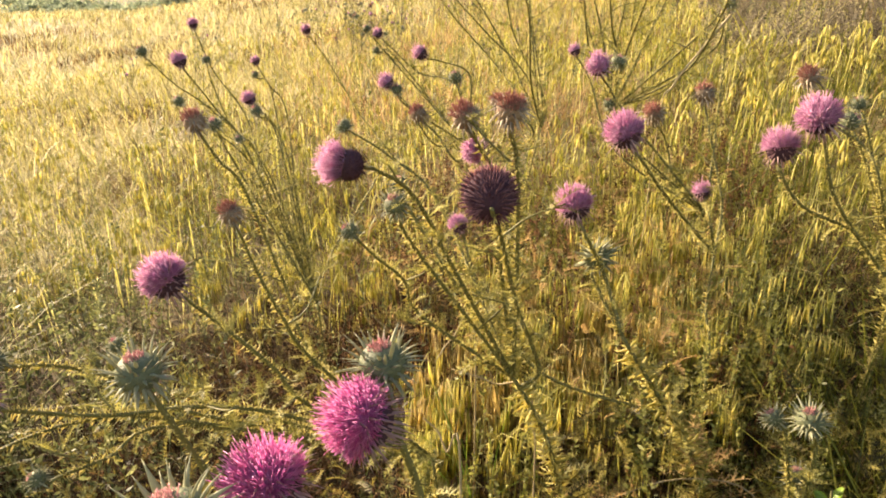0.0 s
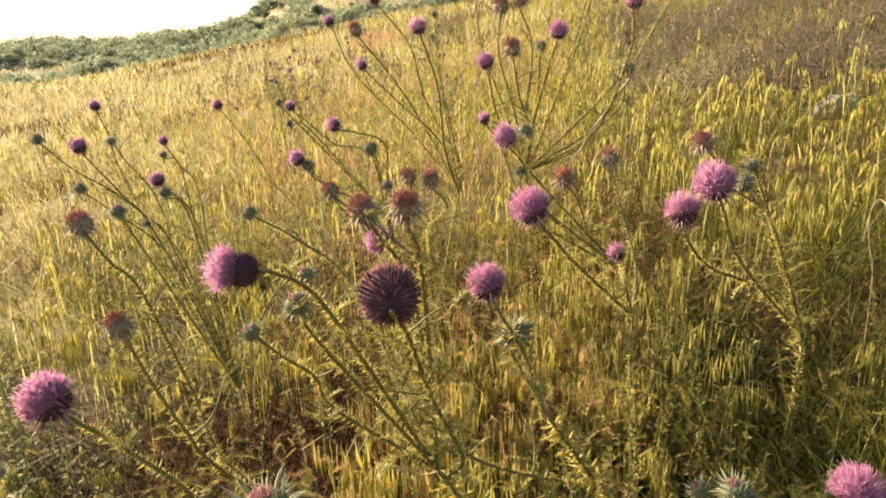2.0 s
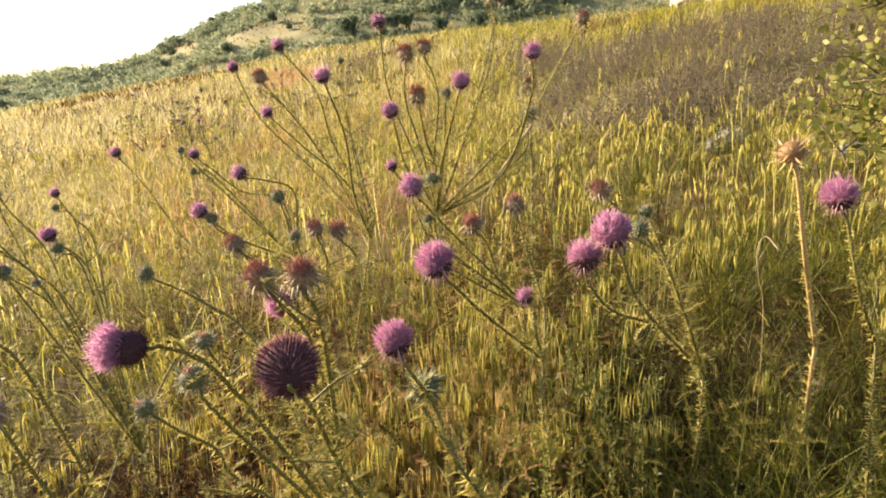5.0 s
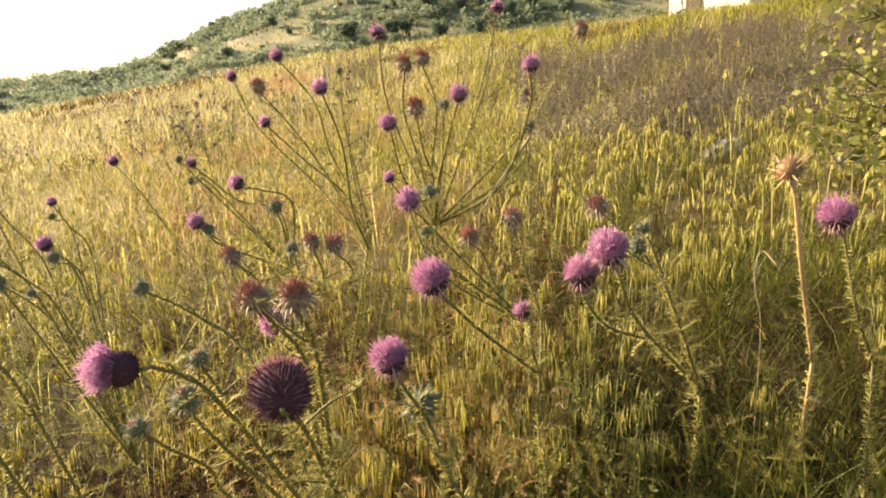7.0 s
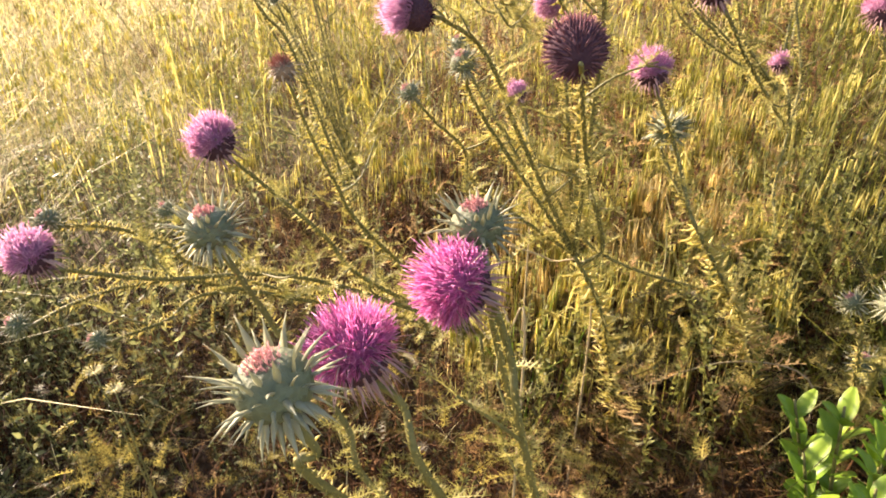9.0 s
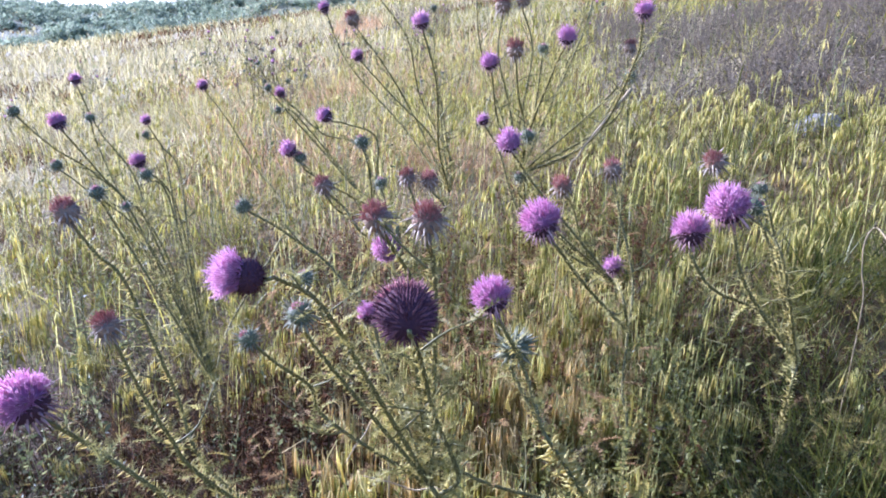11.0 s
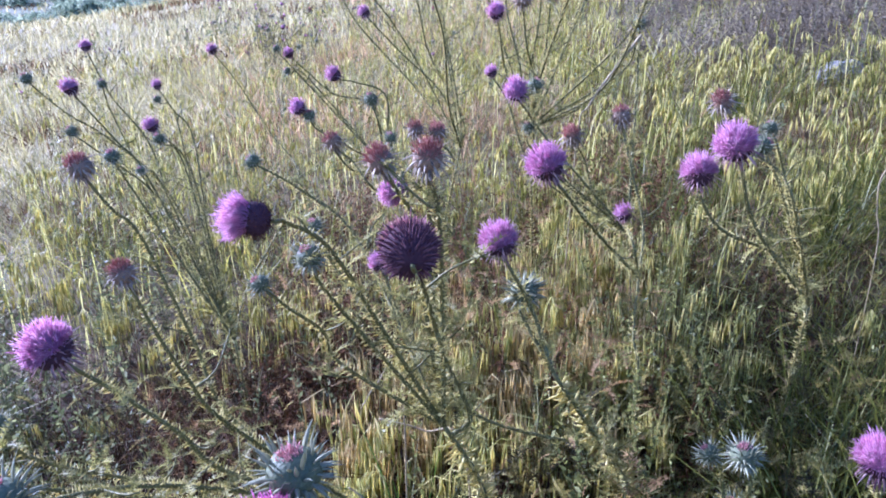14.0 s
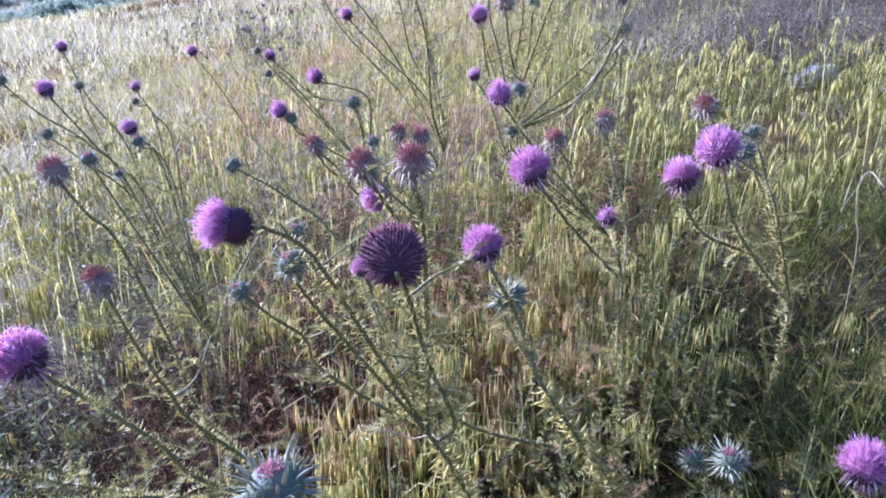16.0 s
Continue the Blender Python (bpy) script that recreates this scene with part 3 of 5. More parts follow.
        thin = (np.degrees(np.arctan2(tx, ty)) > 27) & (r0 < 2) & (rng.uniform(0, 1, tufts) < 0.75)
        thin |= (tx > 0.35) & (np.hypot(tx, ty) < 1.5) & (rng.uniform(0, 1, tufts) < 0.5)
        thin |= (np.degrees(np.arctan2(tx, ty)) > 18) & (np.hypot(tx, ty) > 5.6) & (rng.uniform(0, 1, tufts) < 0.85)
        tx, ty = tx[~thin], ty[~thin]
        tufts = len(tx)
        n = tufts * culms
        spread = rng.normal(0, 0.030, (2, n)) * (1 if r0 < 2 else 2.4)
        x, y = tx.repeat(culms) + spread[0], ty.repeat(culms) + spread[1]
        high = rng.uniform(h0, h1, tufts).repeat(culms) * rng.uniform(0.6, 1.08, n)
        sway = rng.uniform(0, 2 * np.pi, tufts).repeat(culms) + rng.normal(0, 0.6, n)
        brome("nodding_brome", M_OATRIPE if a1 == 22 else M_OAT, x, y, high, spikelets, size, turn=sway, wide=0.0011 if r0 < 2 else 0.0025, fat=0.030 if r0 < 2 else 0.07, slack=0.08 if r0 < 2 else 0.18, label="tufts of ripe straw-coloured brome with hanging spikelets" if a1 == 22 else "tufts of brome grass with hanging yellow-green spikelets")
    # dry brown brush on the slope
    for n, r0, r1, a0, a1, h0, h1 in ((1500, 5.6, 9.5, 19, 45, 0.18, 0.42), (1700, 9.5, 15.5, 17, 45, 0.3, 0.6), (160, 18.0, 24.0, 1.2, 5.5, 0.45, 0.9), (220, 7.0, 16.0, -12, 16, 0.25, 0.5)):
        x, y = fan(n, r0, r1, a0, a1)
        ok = patchy(x, y, 1.2, 4.0) > 0.36
        forbs("dry_brush", M_BRUSH, x[ok], y[ok], rng.uniform(h0, h1, ok.sum()), "dull brown brush of dead weeds on the slope", 240, 1.5)
    x, y = tufted(380, 4, 0.07, 1.25, 3.2, -8, 26)
    forbs("rusty_weeds", M_RUST, x, y, rng.uniform(0.16, 0.48, len(x)), "rust-brown withered weeds between the thistle stems", 90, 1.1)
    x, y = tufted(620, 7, 0.06, 0.75, 2.0, -46, 2)
    forbs("rusty_weeds", M_RUST, x, y, rng.uniform(0.06, 0.26, len(x)), "rust-brown withered weeds between the thistle stems", 120, 1.0)
    x, y = fan(260, 16.0, 38.0, -24, 40)
    forbs("slender_weeds", M_WEED, x, y, rng.uniform(0.5, 0.95, len(x)), "slender pale green weeds standing along the crest", 40, 4.0)
    x, y = fan(420, 3.2, 15.0, left, right)
    forbs("slender_weeds", M_WEED, x, y, rng.uniform(0.45, 0.85, len(x)), "slender pale green weeds standing in the grass", 46, 1.8)
    x, y = fan(620, 1.3, 4.5, left, 8)
    forbs("slender_weeds", M_WEED, x, y, rng.uniform(0.2, 0.55, len(x)), "slender pale green weeds standing in the grass")
    x, y = tufted(130, 4, 0.05, 1.2, 2.6, -52, -22)
    forbs("slender_weeds", M_WEED, x, y, rng.uniform(0.30, 0.58, len(x)), "tall pale green weeds with narrow leaves", 80, 1.4)
    x, y = rng.normal(GREEN_TUFT[0], 0.02, 11), rng.normal(GREEN_TUFT[1], 0.02, 11)
    blades("green_grass", M_BUSH, x, y, rng.uniform(0.34, 0.52, 11), rng.uniform(0.004, 0.007, 11), lean=0.12, droop=0.25, segs=6, label="fresh bright green tuft of broad grass blades")
    x, y = tufted(170, 5, 0.05, 1.45, 2.9, -56, -16)
    forbs("slender_weeds", M_WEED, x, y, rng.uniform(0.16, 0.46, len(x)), "slender pale green weeds standing in the grass", 120)
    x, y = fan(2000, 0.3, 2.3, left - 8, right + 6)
    forbs("low_weeds", M_UNDER, x, y, rng.uniform(0.05, 0.26, len(x)), "small olive-brown leafy weeds covering the soil, darkened for shade", 90)
    x, y = tufted(3800, 40, 0.05, 0.75, 2.6, -26, right)
    blades("dead_grass", M_BROWN, x, y, rng.uniform(0.10, 0.34, len(x)), rng.uniform(0.0014, 0.0034, len(x)), lean=0.7, droop=0.7, label="rust-brown dead grass curling over between the stems")
    x, y = tufted(620, 6, 0.05, 0.35, 1.5, -78, -2)
    forbs("low_weeds", M_WEED, x, y, rng.uniform(0.07, 0.26, len(x)), "small grey-green leafy weeds between the dead stalks", 130, 0.9)
    x, y = tufted(80, 3, 0.05, 0.95, 2.0, 4, 40)
    forbs("leafy_shoots", M_SHOOT, x, y, rng.uniform(0.22, 0.60, len(x)), "upright leafy green shoots among the thistle stems", 190, 0.85)
    # spiny foliage low between the stems
    x, y = tufted(2700, 14, 0.05, 0.40, 2.1, -70, 54)
    ok = patchy(x, y, 5.0, 3.0) > 0.25
    leafy("spiny_foliage", M_LOWLEAF, x[ok], y[ok], np.full(ok.sum(), 0.36), rng.uniform(0.022, 0.066, ok.sum()), LEAVES, "small spiny green leaves low between the thistle stems")
    x, y = tufted(600, 16, 0.05, 0.7, 1.6, -62, -14)
    leafy("spiny_foliage", M_LOWLEAF, x, y, np.full(len(x), 0.40), rng.uniform(0.025, 0.065, len(x)), LEAVES, "small spiny green leaves low between the thistle stems")
    x, y = tufted(1000, 9, 0.05, 1.0, 2.3, -10, 24)
    leafy("withered_foliage", M_DRYLEAF, x, y, np.full(len(x), 0.62), rng.uniform(0.022, 0.055, len(x)), DRY_LEAVES, "withered tan spiny leaves hanging between the thistle stems")
    x, y = tufted(750, 16, 0.05, 0.75, 1.6, 6, 42)
    leafy("spiny_foliage", M_LOWLEAF, x, y, np.full(len(x), 0.48), rng.uniform(0.028, 0.072, len(x)), LEAVES, "small spiny green leaves low between the thistle stems")
    x, y = tufted(560, 14, 0.05, 0.55, 1.25, 0, 42)
    leafy("withered_foliage", M_DRYLEAF, x, y, np.full(len(x), 0.18), rng.uniform(0.028, 0.065, len(x)), DRY_LEAVES, "withered tan spiny leaves close to the ground")
    x, y = fan(480, 0.5, 1.9, -40, 54)
    leafy("withered_foliage", M_DRYLEAF, x, y, np.full(len(x), 0.26), rng.uniform(0.028, 0.07, len(x)), DRY_LEAVES, "withered tan spiny leaves close to the ground")


# ---- thistles ----
def bract_mesh(mat, length, width, curl):
    """One spiny bract: a keeled, pointed scale of length along +z that curls towards +x."""
    s = Soup()
    rows = ((0, 0.55, 0.22), (0.22, 1.0, 0.26), (0.5, 0.62, 0.2), (0.74, 0.22, 0.12))
    v = []
    for u, w, t in rows:
        x = curl * length * u * u
        v += [(x, -w * width / 2, u * length), (x + t * width, 0, u * length), (x, w * width / 2, u * length), (x - t * width * 0.6, 0, u * length)]
    v.append((curl * length, 0, length))
    quads = [(4 * i + k, 4 * i + (k + 1) % 4, 4 * i + 4 + (k + 1) % 4, 4 * i + 4 + k) for i in range(3) for k in range(4)]
    tris = [(12 + k, 12 + (k + 1) % 4, 16) for k in range(4)]
    s.add(v, tris, quads)
    return s


def bract_places(count, radius, height, low, high):
    """Poses of the bracts round a cup, bottom to top in a spiral: place, way and turn."""
    poses = []
    for i in range(count):
        u = (i + 0.5) / count
        a = i * 2.39996
        lat = math.asin(-0.95 + u * 1.6)
        out = np.array([math.cos(a), math.sin(a), 0])
        place = out * radius * math.cos(lat) * 0.93 + np.array([0, 0, height * (math.sin(lat))])
        lean = low + (high - low) * u + random.uniform(-22, 22)     # degrees above level
        way = out * math.cos(radians(lean)) + np.array([0, 0, math.sin(radians(lean))])
        poses.append((place, unit(way), out, random.uniform(0.65, 1.25)))
    return poses


def bract_matrix(place, way, out, size):
    """The pose that sets a bract's foot at place, its length along way and its outer face towards out."""
    z = Vector(way)
    y = Vector((-out[1], out[0], 0)).normalized()
    x = y.cross(z).normalized()
    m = Matrix((x, y, z)).transposed().to_4x4()
    m.translation = Vector(place)
    return m @ Matrix.Diagonal((size, size, size, 1))


def cup_mesh(name, radius, height, mat):
    """The egg-shaped cup that holds the florets, with a scaly skin."""
    s, rings, sides = Soup(), 9, 14
    v = []
    for i in range(rings):
        lat = -math.pi / 2 + (i + 0.15) / (rings - 0.4) * math.pi * 0.86
        for k in range(sides):
            a = 2 * math.pi * (k + 0.5 * (i % 2)) / sides
            rr = radius * (math.cos(lat) + 0.03) * (1 + 0.05 * ((k + i) % 2))
            v.append((rr * math.cos(a), rr * math.sin(a), height * math.sin(lat)))
    quads = [(i * sides + k, i * sides + (k + 1) % sides, (i + 1) * sides + (k + 1) % sides, (i + 1) * sides + k) for i in range(rings - 1) for k in range(sides)]
    top = (rings - 1) * sides
    s.add(v + [(0, 0, v[top][2] + 0.02)], [(top + k, top + (k + 1) % sides, rings * sides) for k in range(sides)] + [(0, k + 1, k) for k in range(1, sides - 1)], quads)
    return s.mesh(name, mat, True)


def floret_mesh(name, mat, count, foot, low, reach, spread, width, seed, wild=0.12):
    """A tuft of slender florets, each a tapering three-sided thread with a forked tip, that fan out over an angle of spread degrees."""
    rnd = random.Random(seed)
    s = Soup()
    core, sides = [], 12                      # the packed feet of the florets
    for i in range(6):
        lat = i / 5 * math.pi / 2
        core += [(foot * 1.2 * math.cos(lat) * math.cos(2 * math.pi * k / sides), foot * 1.2 * math.cos(lat) * math.sin(2 * math.pi * k / sides), low * 0.7 + reach * 0.76 * math.sin(lat) * min(1, spread / 88)) for k in range(sides)]
    s.add(core, (), [(i * sides + k, i * sides + (k + 1) % sides, (i + 1) * sides + (k + 1) % sides, (i + 1) * sides + k) for i in range(5) for k in range(sides)])
    for i in range(count):
        u = (i + 0.5) / count
        a = i * 2.39996
        polar = radians(spread) * math.sqrt(u)
        out = np.array([math.cos(a), math.sin(a), 0])
        start = out * foot * math.sqrt(u) + np.array([0, 0, low * (1 - 0.3 * u)])
        end = out * reach * math.sin(polar) + np.array([0, 0, low + reach * math.cos(polar)])
        length = np.linalg.norm(end - start) * rnd.uniform(0.85, 1.08)
        way = unit(unit(end - start) + np.array([rnd.gauss(0, wild) for _ in range(3)]))
        _, b, c = frame_of(way)
        bend = np.array([rnd.gauss(0, 0.20) for _ in range(3)]) * length + np.array([0, 0, 0.05 * length])
        ring = []
        for q, w in ((0, 0.8), (0.55, 0.85), (0.9, 1.1)):
            p = start + way * length * q + bend * q * q
            ring += [p + b * width * w, p + (-0.5 * b + 0.87 * c) * width * w, p + (-0.5 * b - 0.87 * c) * width * w]
        tip = start + way * length + bend
        ring += [tip + b * width * 2.2, tip - b * width * 1.8 - way * length * 0.04]
        quads = [(3 * j + k, 3 * j + (k + 1) % 3, 3 * j + 3 + (k + 1) % 3, 3 * j + 3 + k) for j in range(2) for k in range(3)]
        s.add(ring, [(6, 7, 9), (8, 6, 10)], quads)
    return s.mesh(name, mat)


def joined_bracts(name, mat, poses, proto):
    s = Soup()
    v = np.concatenate(proto.verts)
    for pose_of in poses:
        m = np.array(bract_matrix(*pose_of))
        s.add(v @ m[:3, :3].T + m[:3, 3], np.concatenate(proto.tris), np.concatenate(proto.quads))
    return s.mesh(name, mat)


HEAD_KINDS = {}
for kind, cup, cup_mat, bract_mat, bracts, florets in (
    # cup: radius, half height; bracts: count, length, width, curl, lowest and highest lean; florets: material, count, foot, low, reach, spread, width
    ("bloom", (0.37, 0.36), M_CUP, M_BRACTROSE, (90, 0.34, 0.050, 0.20, -80, 58), (M_FLORET, 1250, 0.34, 0.08, 0.50, 98, 0.0066)),
    ("brush", (0.38, 0.37), M_CUP, M_BRACTROSE, (110, 0.36, 0.040, 0.20, -80, 20), (M_MAGENTA, 2300, 0.36, 0.06, 0.52, 104, 0.0052)),
    # shaded back in the bract colour, sunlit rim in the pinkish-tan florets
    ("dark", (0.45, 0.45), M_CUP, M_BRACTDUSK, (360, 0.21, 0.046, 0.14, -8, 60), (M_TUFT, 900, 0.31, 0.12, 0.50, 84, 0.0060)),
    ("tassel", (0.40, 0.38), M_CUP, M_BRACT, (230, 0.20, 0.042, 0.12, -30, 58), (M_FLORET, 1600, 0.32, 0.14, 0.62, 56, 0.0050)),
    ("bud", (0.45, 0.41), M_CUPGREEN, M_BRACTPALE, (84, 0.48, 0.095, 0.22, -52, 74), (M_TUFT, 220, 0.20, 0.20, 0.26, 58, 0.009)),
    ("fade", (0.40, 0.38), M_CUPBROWN, M_BRACTWITHER, (58, 0.46, 0.085, 0.30, -78, 30), (M_FADED, 260, 0.28, 0.12, 0.46, 66, 0.009)),
    ("dry", (0.40, 0.38), M_BRACTTAN, M_BRACTPALE2, (30, 0.66, 0.10, 0.0, -25, 52), (M_DRYFLUFF, 900, 0.36, -0.04, 0.47, 125, 0.007)),
):
    proto = bract_mesh(bract_mat, bracts[1], bracts[2], bracts[3])
    HEAD_KINDS[kind] = []
    for variant in range(5):                  # the last two are lighter, for plants farther off
        if variant > 2:
            florets = (florets[0], 240, *florets[2:6], 0.010)
        poses = bract_places(bracts[0], cup[0], cup[1], bracts[4], bracts[5])
        HEAD_KINDS[kind].append({
            "cup": cup_mesh("cup", cup[0], cup[1], cup_mat),
            "bract": proto.mesh("bract", bract_mat),
            "poses": poses,
            "bract_ring": joined_bracts("bract_ring", bract_mat, poses, proto),
            "floret_tuft": floret_mesh("floret_tuft", *florets, seed=variant + 11),
            "foot": cup[1],
        })
PART_LABELS = {"brush": "dark purple-brown spiny bracts", "dark": "dusky violet spiny bracts, darkened for the shaded back", "tassel": "dark purple-brown spiny bracts", "bloom": "dark purple-brown spiny bracts", "bud": "pale green spiny bracts", "fade": "whitish drooping spiny bracts", "dry": "tan dried spiny bracts"}
FLORET_LABELS = {"brush": "purple-pink thread-like florets", "dark": "pinkish-tan florets", "tassel": "purple-pink thread-like florets", "bloom": "purple-pink thread-like florets", "bud": "pink tuft of florets just opening", "fade": "withered reddish-brown florets", "dry": "dry brown fluff"}


def flower_head(plant, kind, place, size, axis, single, close):
    """A flower head on its plant: the cup, its bracts and its florets. single: each bract is a piece of its own."""
    look_of = random.choice(HEAD_KINDS[kind][:3] if close else HEAD_KINDS[kind][3:])
    m = Matrix.Translation(Vector(place) - plant.location) @ Vector(axis).to_track_quat("Z", "Y").to_matrix().to_4x4() @ pose(0, 0, 0, 0, 0, random.uniform(0, 360)) @ Matrix.Diagonal((size, size, size, 1))
    head = child("flower_head", look_of["cup"], plant, m, {"brush": "purple brush-like flower head with dark spiny cup", "dark": "flower head turned away, dark fuzzy back", "tassel": "purple tassel of florets seen beside its dark cup", "bloom": "purple pompon flower head", "bud": "opening spiny flower bud", "fade": "fading flower head", "dry": "dried seed head"}[kind])
    child("floret_tuft", look_of["floret_tuft"], head, None, FLORET_LABELS[kind])
    if single:
        for pose_of in look_of["poses"]:
            child("bract", look_of["bract"], head, bract_matrix(*pose_of))
    else:
        child("bract_ring", look_of["bract_ring"], head, None, PART_LABELS[kind])
    return np.asarray(place) - np.asarray(axis) * size * look_of["foot"]


def leaf_mesh(name, mat, seed, lobes=5):
    """A spiny, deeply cut thistle leaf of length 1 along +x: one sheet with a keeled rib and pairs of lobes that split into star-like spines."""
    rnd = random.Random(seed)
    v, tris, quads = [], [], []
    count = 2 * lobes
    for i in range(count + 1):
        u = 0.5 * (i - i % 2) / lobes + (0.035 if i % 2 else 0.0) if i else 0.0
        c = np.array((u, 0.03 * math.sin(5 * u + seed), 0.16 * u - 0.30 * u * u))
        half = 0.026 * (1.1 - u)
        v += [c + (0, -half, 0.012), c - (0, 0, half * 0.6), c + (0, half, 0.012)]
    for i in range(count):
        quads += [(3 * i + k, 3 * i + 3 + k, 3 * i + 4 + k, 3 * i + 1 + k) for k in (0, 1)]
        if i % 2:
            continue
        u = (i + 0.5) / count
        for sign, k in ((-1, 0), (1, 2)):
            ln = 0.27 * math.sin(math.pi * (0.2 + 0.68 * u)) * rnd.uniform(0.75, 1.25)
            fold = rnd.uniform(0.0, 0.6)
            for along, share in ((0.35, 1.0), (1.3, 0.75), (-0.45, 0.7)):
                way = unit([along + 0.2 * u, sign, fold + rnd.uniform(-0.25, 0.25)])
                v.append((v[3 * i + k] + v[3 * i + 3 + k]) / 2 + way * ln * share)
                tris.append((3 * i + k, 3 * i + 3 + k, len(v) - 1))
    s = Soup()
    s.add(v, tris, quads)
    return s.mesh(name, mat)


LEAVES = [leaf_mesh("leaf", M_LEAF, k, 7) for k in range(4)]
DRY_LEAVES = [leaf_mesh("leaf", M_DRYLEAF, k + 9, 6) for k in range(3)]


def side_shoot(plant, foot, leaf_size):
    """A short leafy shoot that stands off a branch, with spiny leaves round its tip."""
    a = random.uniform(0, 2 * math.pi)
    way = unit((math.cos(a), math.sin(a), random.uniform(0.3, 1.3)))
    tip = foot + way * random.uniform(0.03, 0.10)
    s = Soup()
    tube(s, spline([foot, (foot + tip) / 2 + np.array([random.gauss(0, 0.006) for _ in range(3)]), tip], 3), 0.0016, 0.001, 5)
    child("side_shoot", s.mesh("side_shoot", M_STEM, True), plant)
    for k in range(4):
        b = a + k * 1.9
        out = Vector(unit((math.cos(b), math.sin(b), random.uniform(0.0, 1.2))))
        y = Vector((0, 0, 1)).cross(out).normalized()
        m = Matrix((out, y, out.cross(y))).transposed().to_4x4()
        m.translation = Vector(foot + (tip - foot) * random.uniform(0.5, 1.0))
        g = leaf_size * random.uniform(0.45, 0.85)
        child("leaf", random.choice(LEAVES), plant, m @ Matrix.Diagonal((g, g, g, 1)))


def spiny_stem(plant, name, points, r0, r1, step, length, leaf_every, leaf_size):
    """A stem or branch with its spiny wings, and leaves that stand off it."""
    line = spline(points, 7)
    rel = line - np.array(plant.location)
    s = Soup()
    tube(s, rel, r0, r1, 6, 0.18)
    stem = child(name, s.mesh(name, M_DRYSTEM if "dead" in plant["label"] else M_STEM, True), plant)
    lengths = np.concatenate([[0], np.cumsum(np.linalg.norm(np.diff(rel, axis=0), axis=1))])
    w, at_len, turn = Soup(), step, random.uniform(0, 6)
    next_leaf = random.uniform(0.3, 1.0) * leaf_every
    while at_len < lengths[-1] - 0.025:
        p = np.array([np.interp(at_len, lengths, rel[:, k]) for k in range(3)])
        q = np.array([np.interp(at_len + 0.004, lengths, rel[:, k]) for k in range(3)])
        d, a, b = frame_of(q - p)
        r = r0 + (r1 - r0) * at_len / lengths[-1]
        for k in range(4):
            ang = turn + k * 1.571 + random.uniform(-0.35, 0.35)
            out = a * math.cos(ang) + b * math.sin(ang)
            if random.random() < 0.85:
                spike(w, p + out * r * 0.7, out + d * random.uniform(-0.2, 0.9), length * random.uniform(0.6, 1.6), length * 0.25, 0.4, d * random.uniform(-0.5, 0.5))
        if at_len > next_leaf and at_len < lengths[-1] * 0.86:
            ang = random.uniform(0, 2 * math.pi)
            out = Vector(unit(a * math.cos(ang) + b * math.sin(ang) + d * 0.5))
            size = leaf_size * random.uniform(0.55, 1.2) * (1.15 - 0.75 * at_len / lengths[-1])
            y = Vector((0, 0, 1)).cross(out)
            y = y.normalized() if y.length > 0.05 else Vector((1, 0, 0))
            m = Matrix((out, y, out.cross(y))).transposed().to_4x4()
            m.translation = Vector(p)
            dry = p[2] < 0.34 and random.random() < 0.7
            child("leaf", random.choice(DRY_LEAVES if dry else LEAVES), plant, m @ Matrix.Diagonal((size, size, size, 1)), "dry brown spiny leaf" if dry else "")
            next_leaf = at_len + leaf_every * random.uniform(0.5, 1.5)
        at_len += step * random.uniform(0.7, 1.3)
        turn += 0.35
    if name == "branch" and lengths[-1] > 0.25 and "dead" not in plant["label"]:
        for at_len in np.arange(0.10, lengths[-1] - 0.12, 0.11) + random.uniform(0, 0.08):
            side_shoot(plant, np.array([np.interp(at_len, lengths, rel[:, k]) for k in range(3)]), leaf_size)
    if w.n:
        child("spiny_wing", w.mesh("spiny_wing", M_SPINE), stem, None, "yellowish spiny wings")


build_grass()


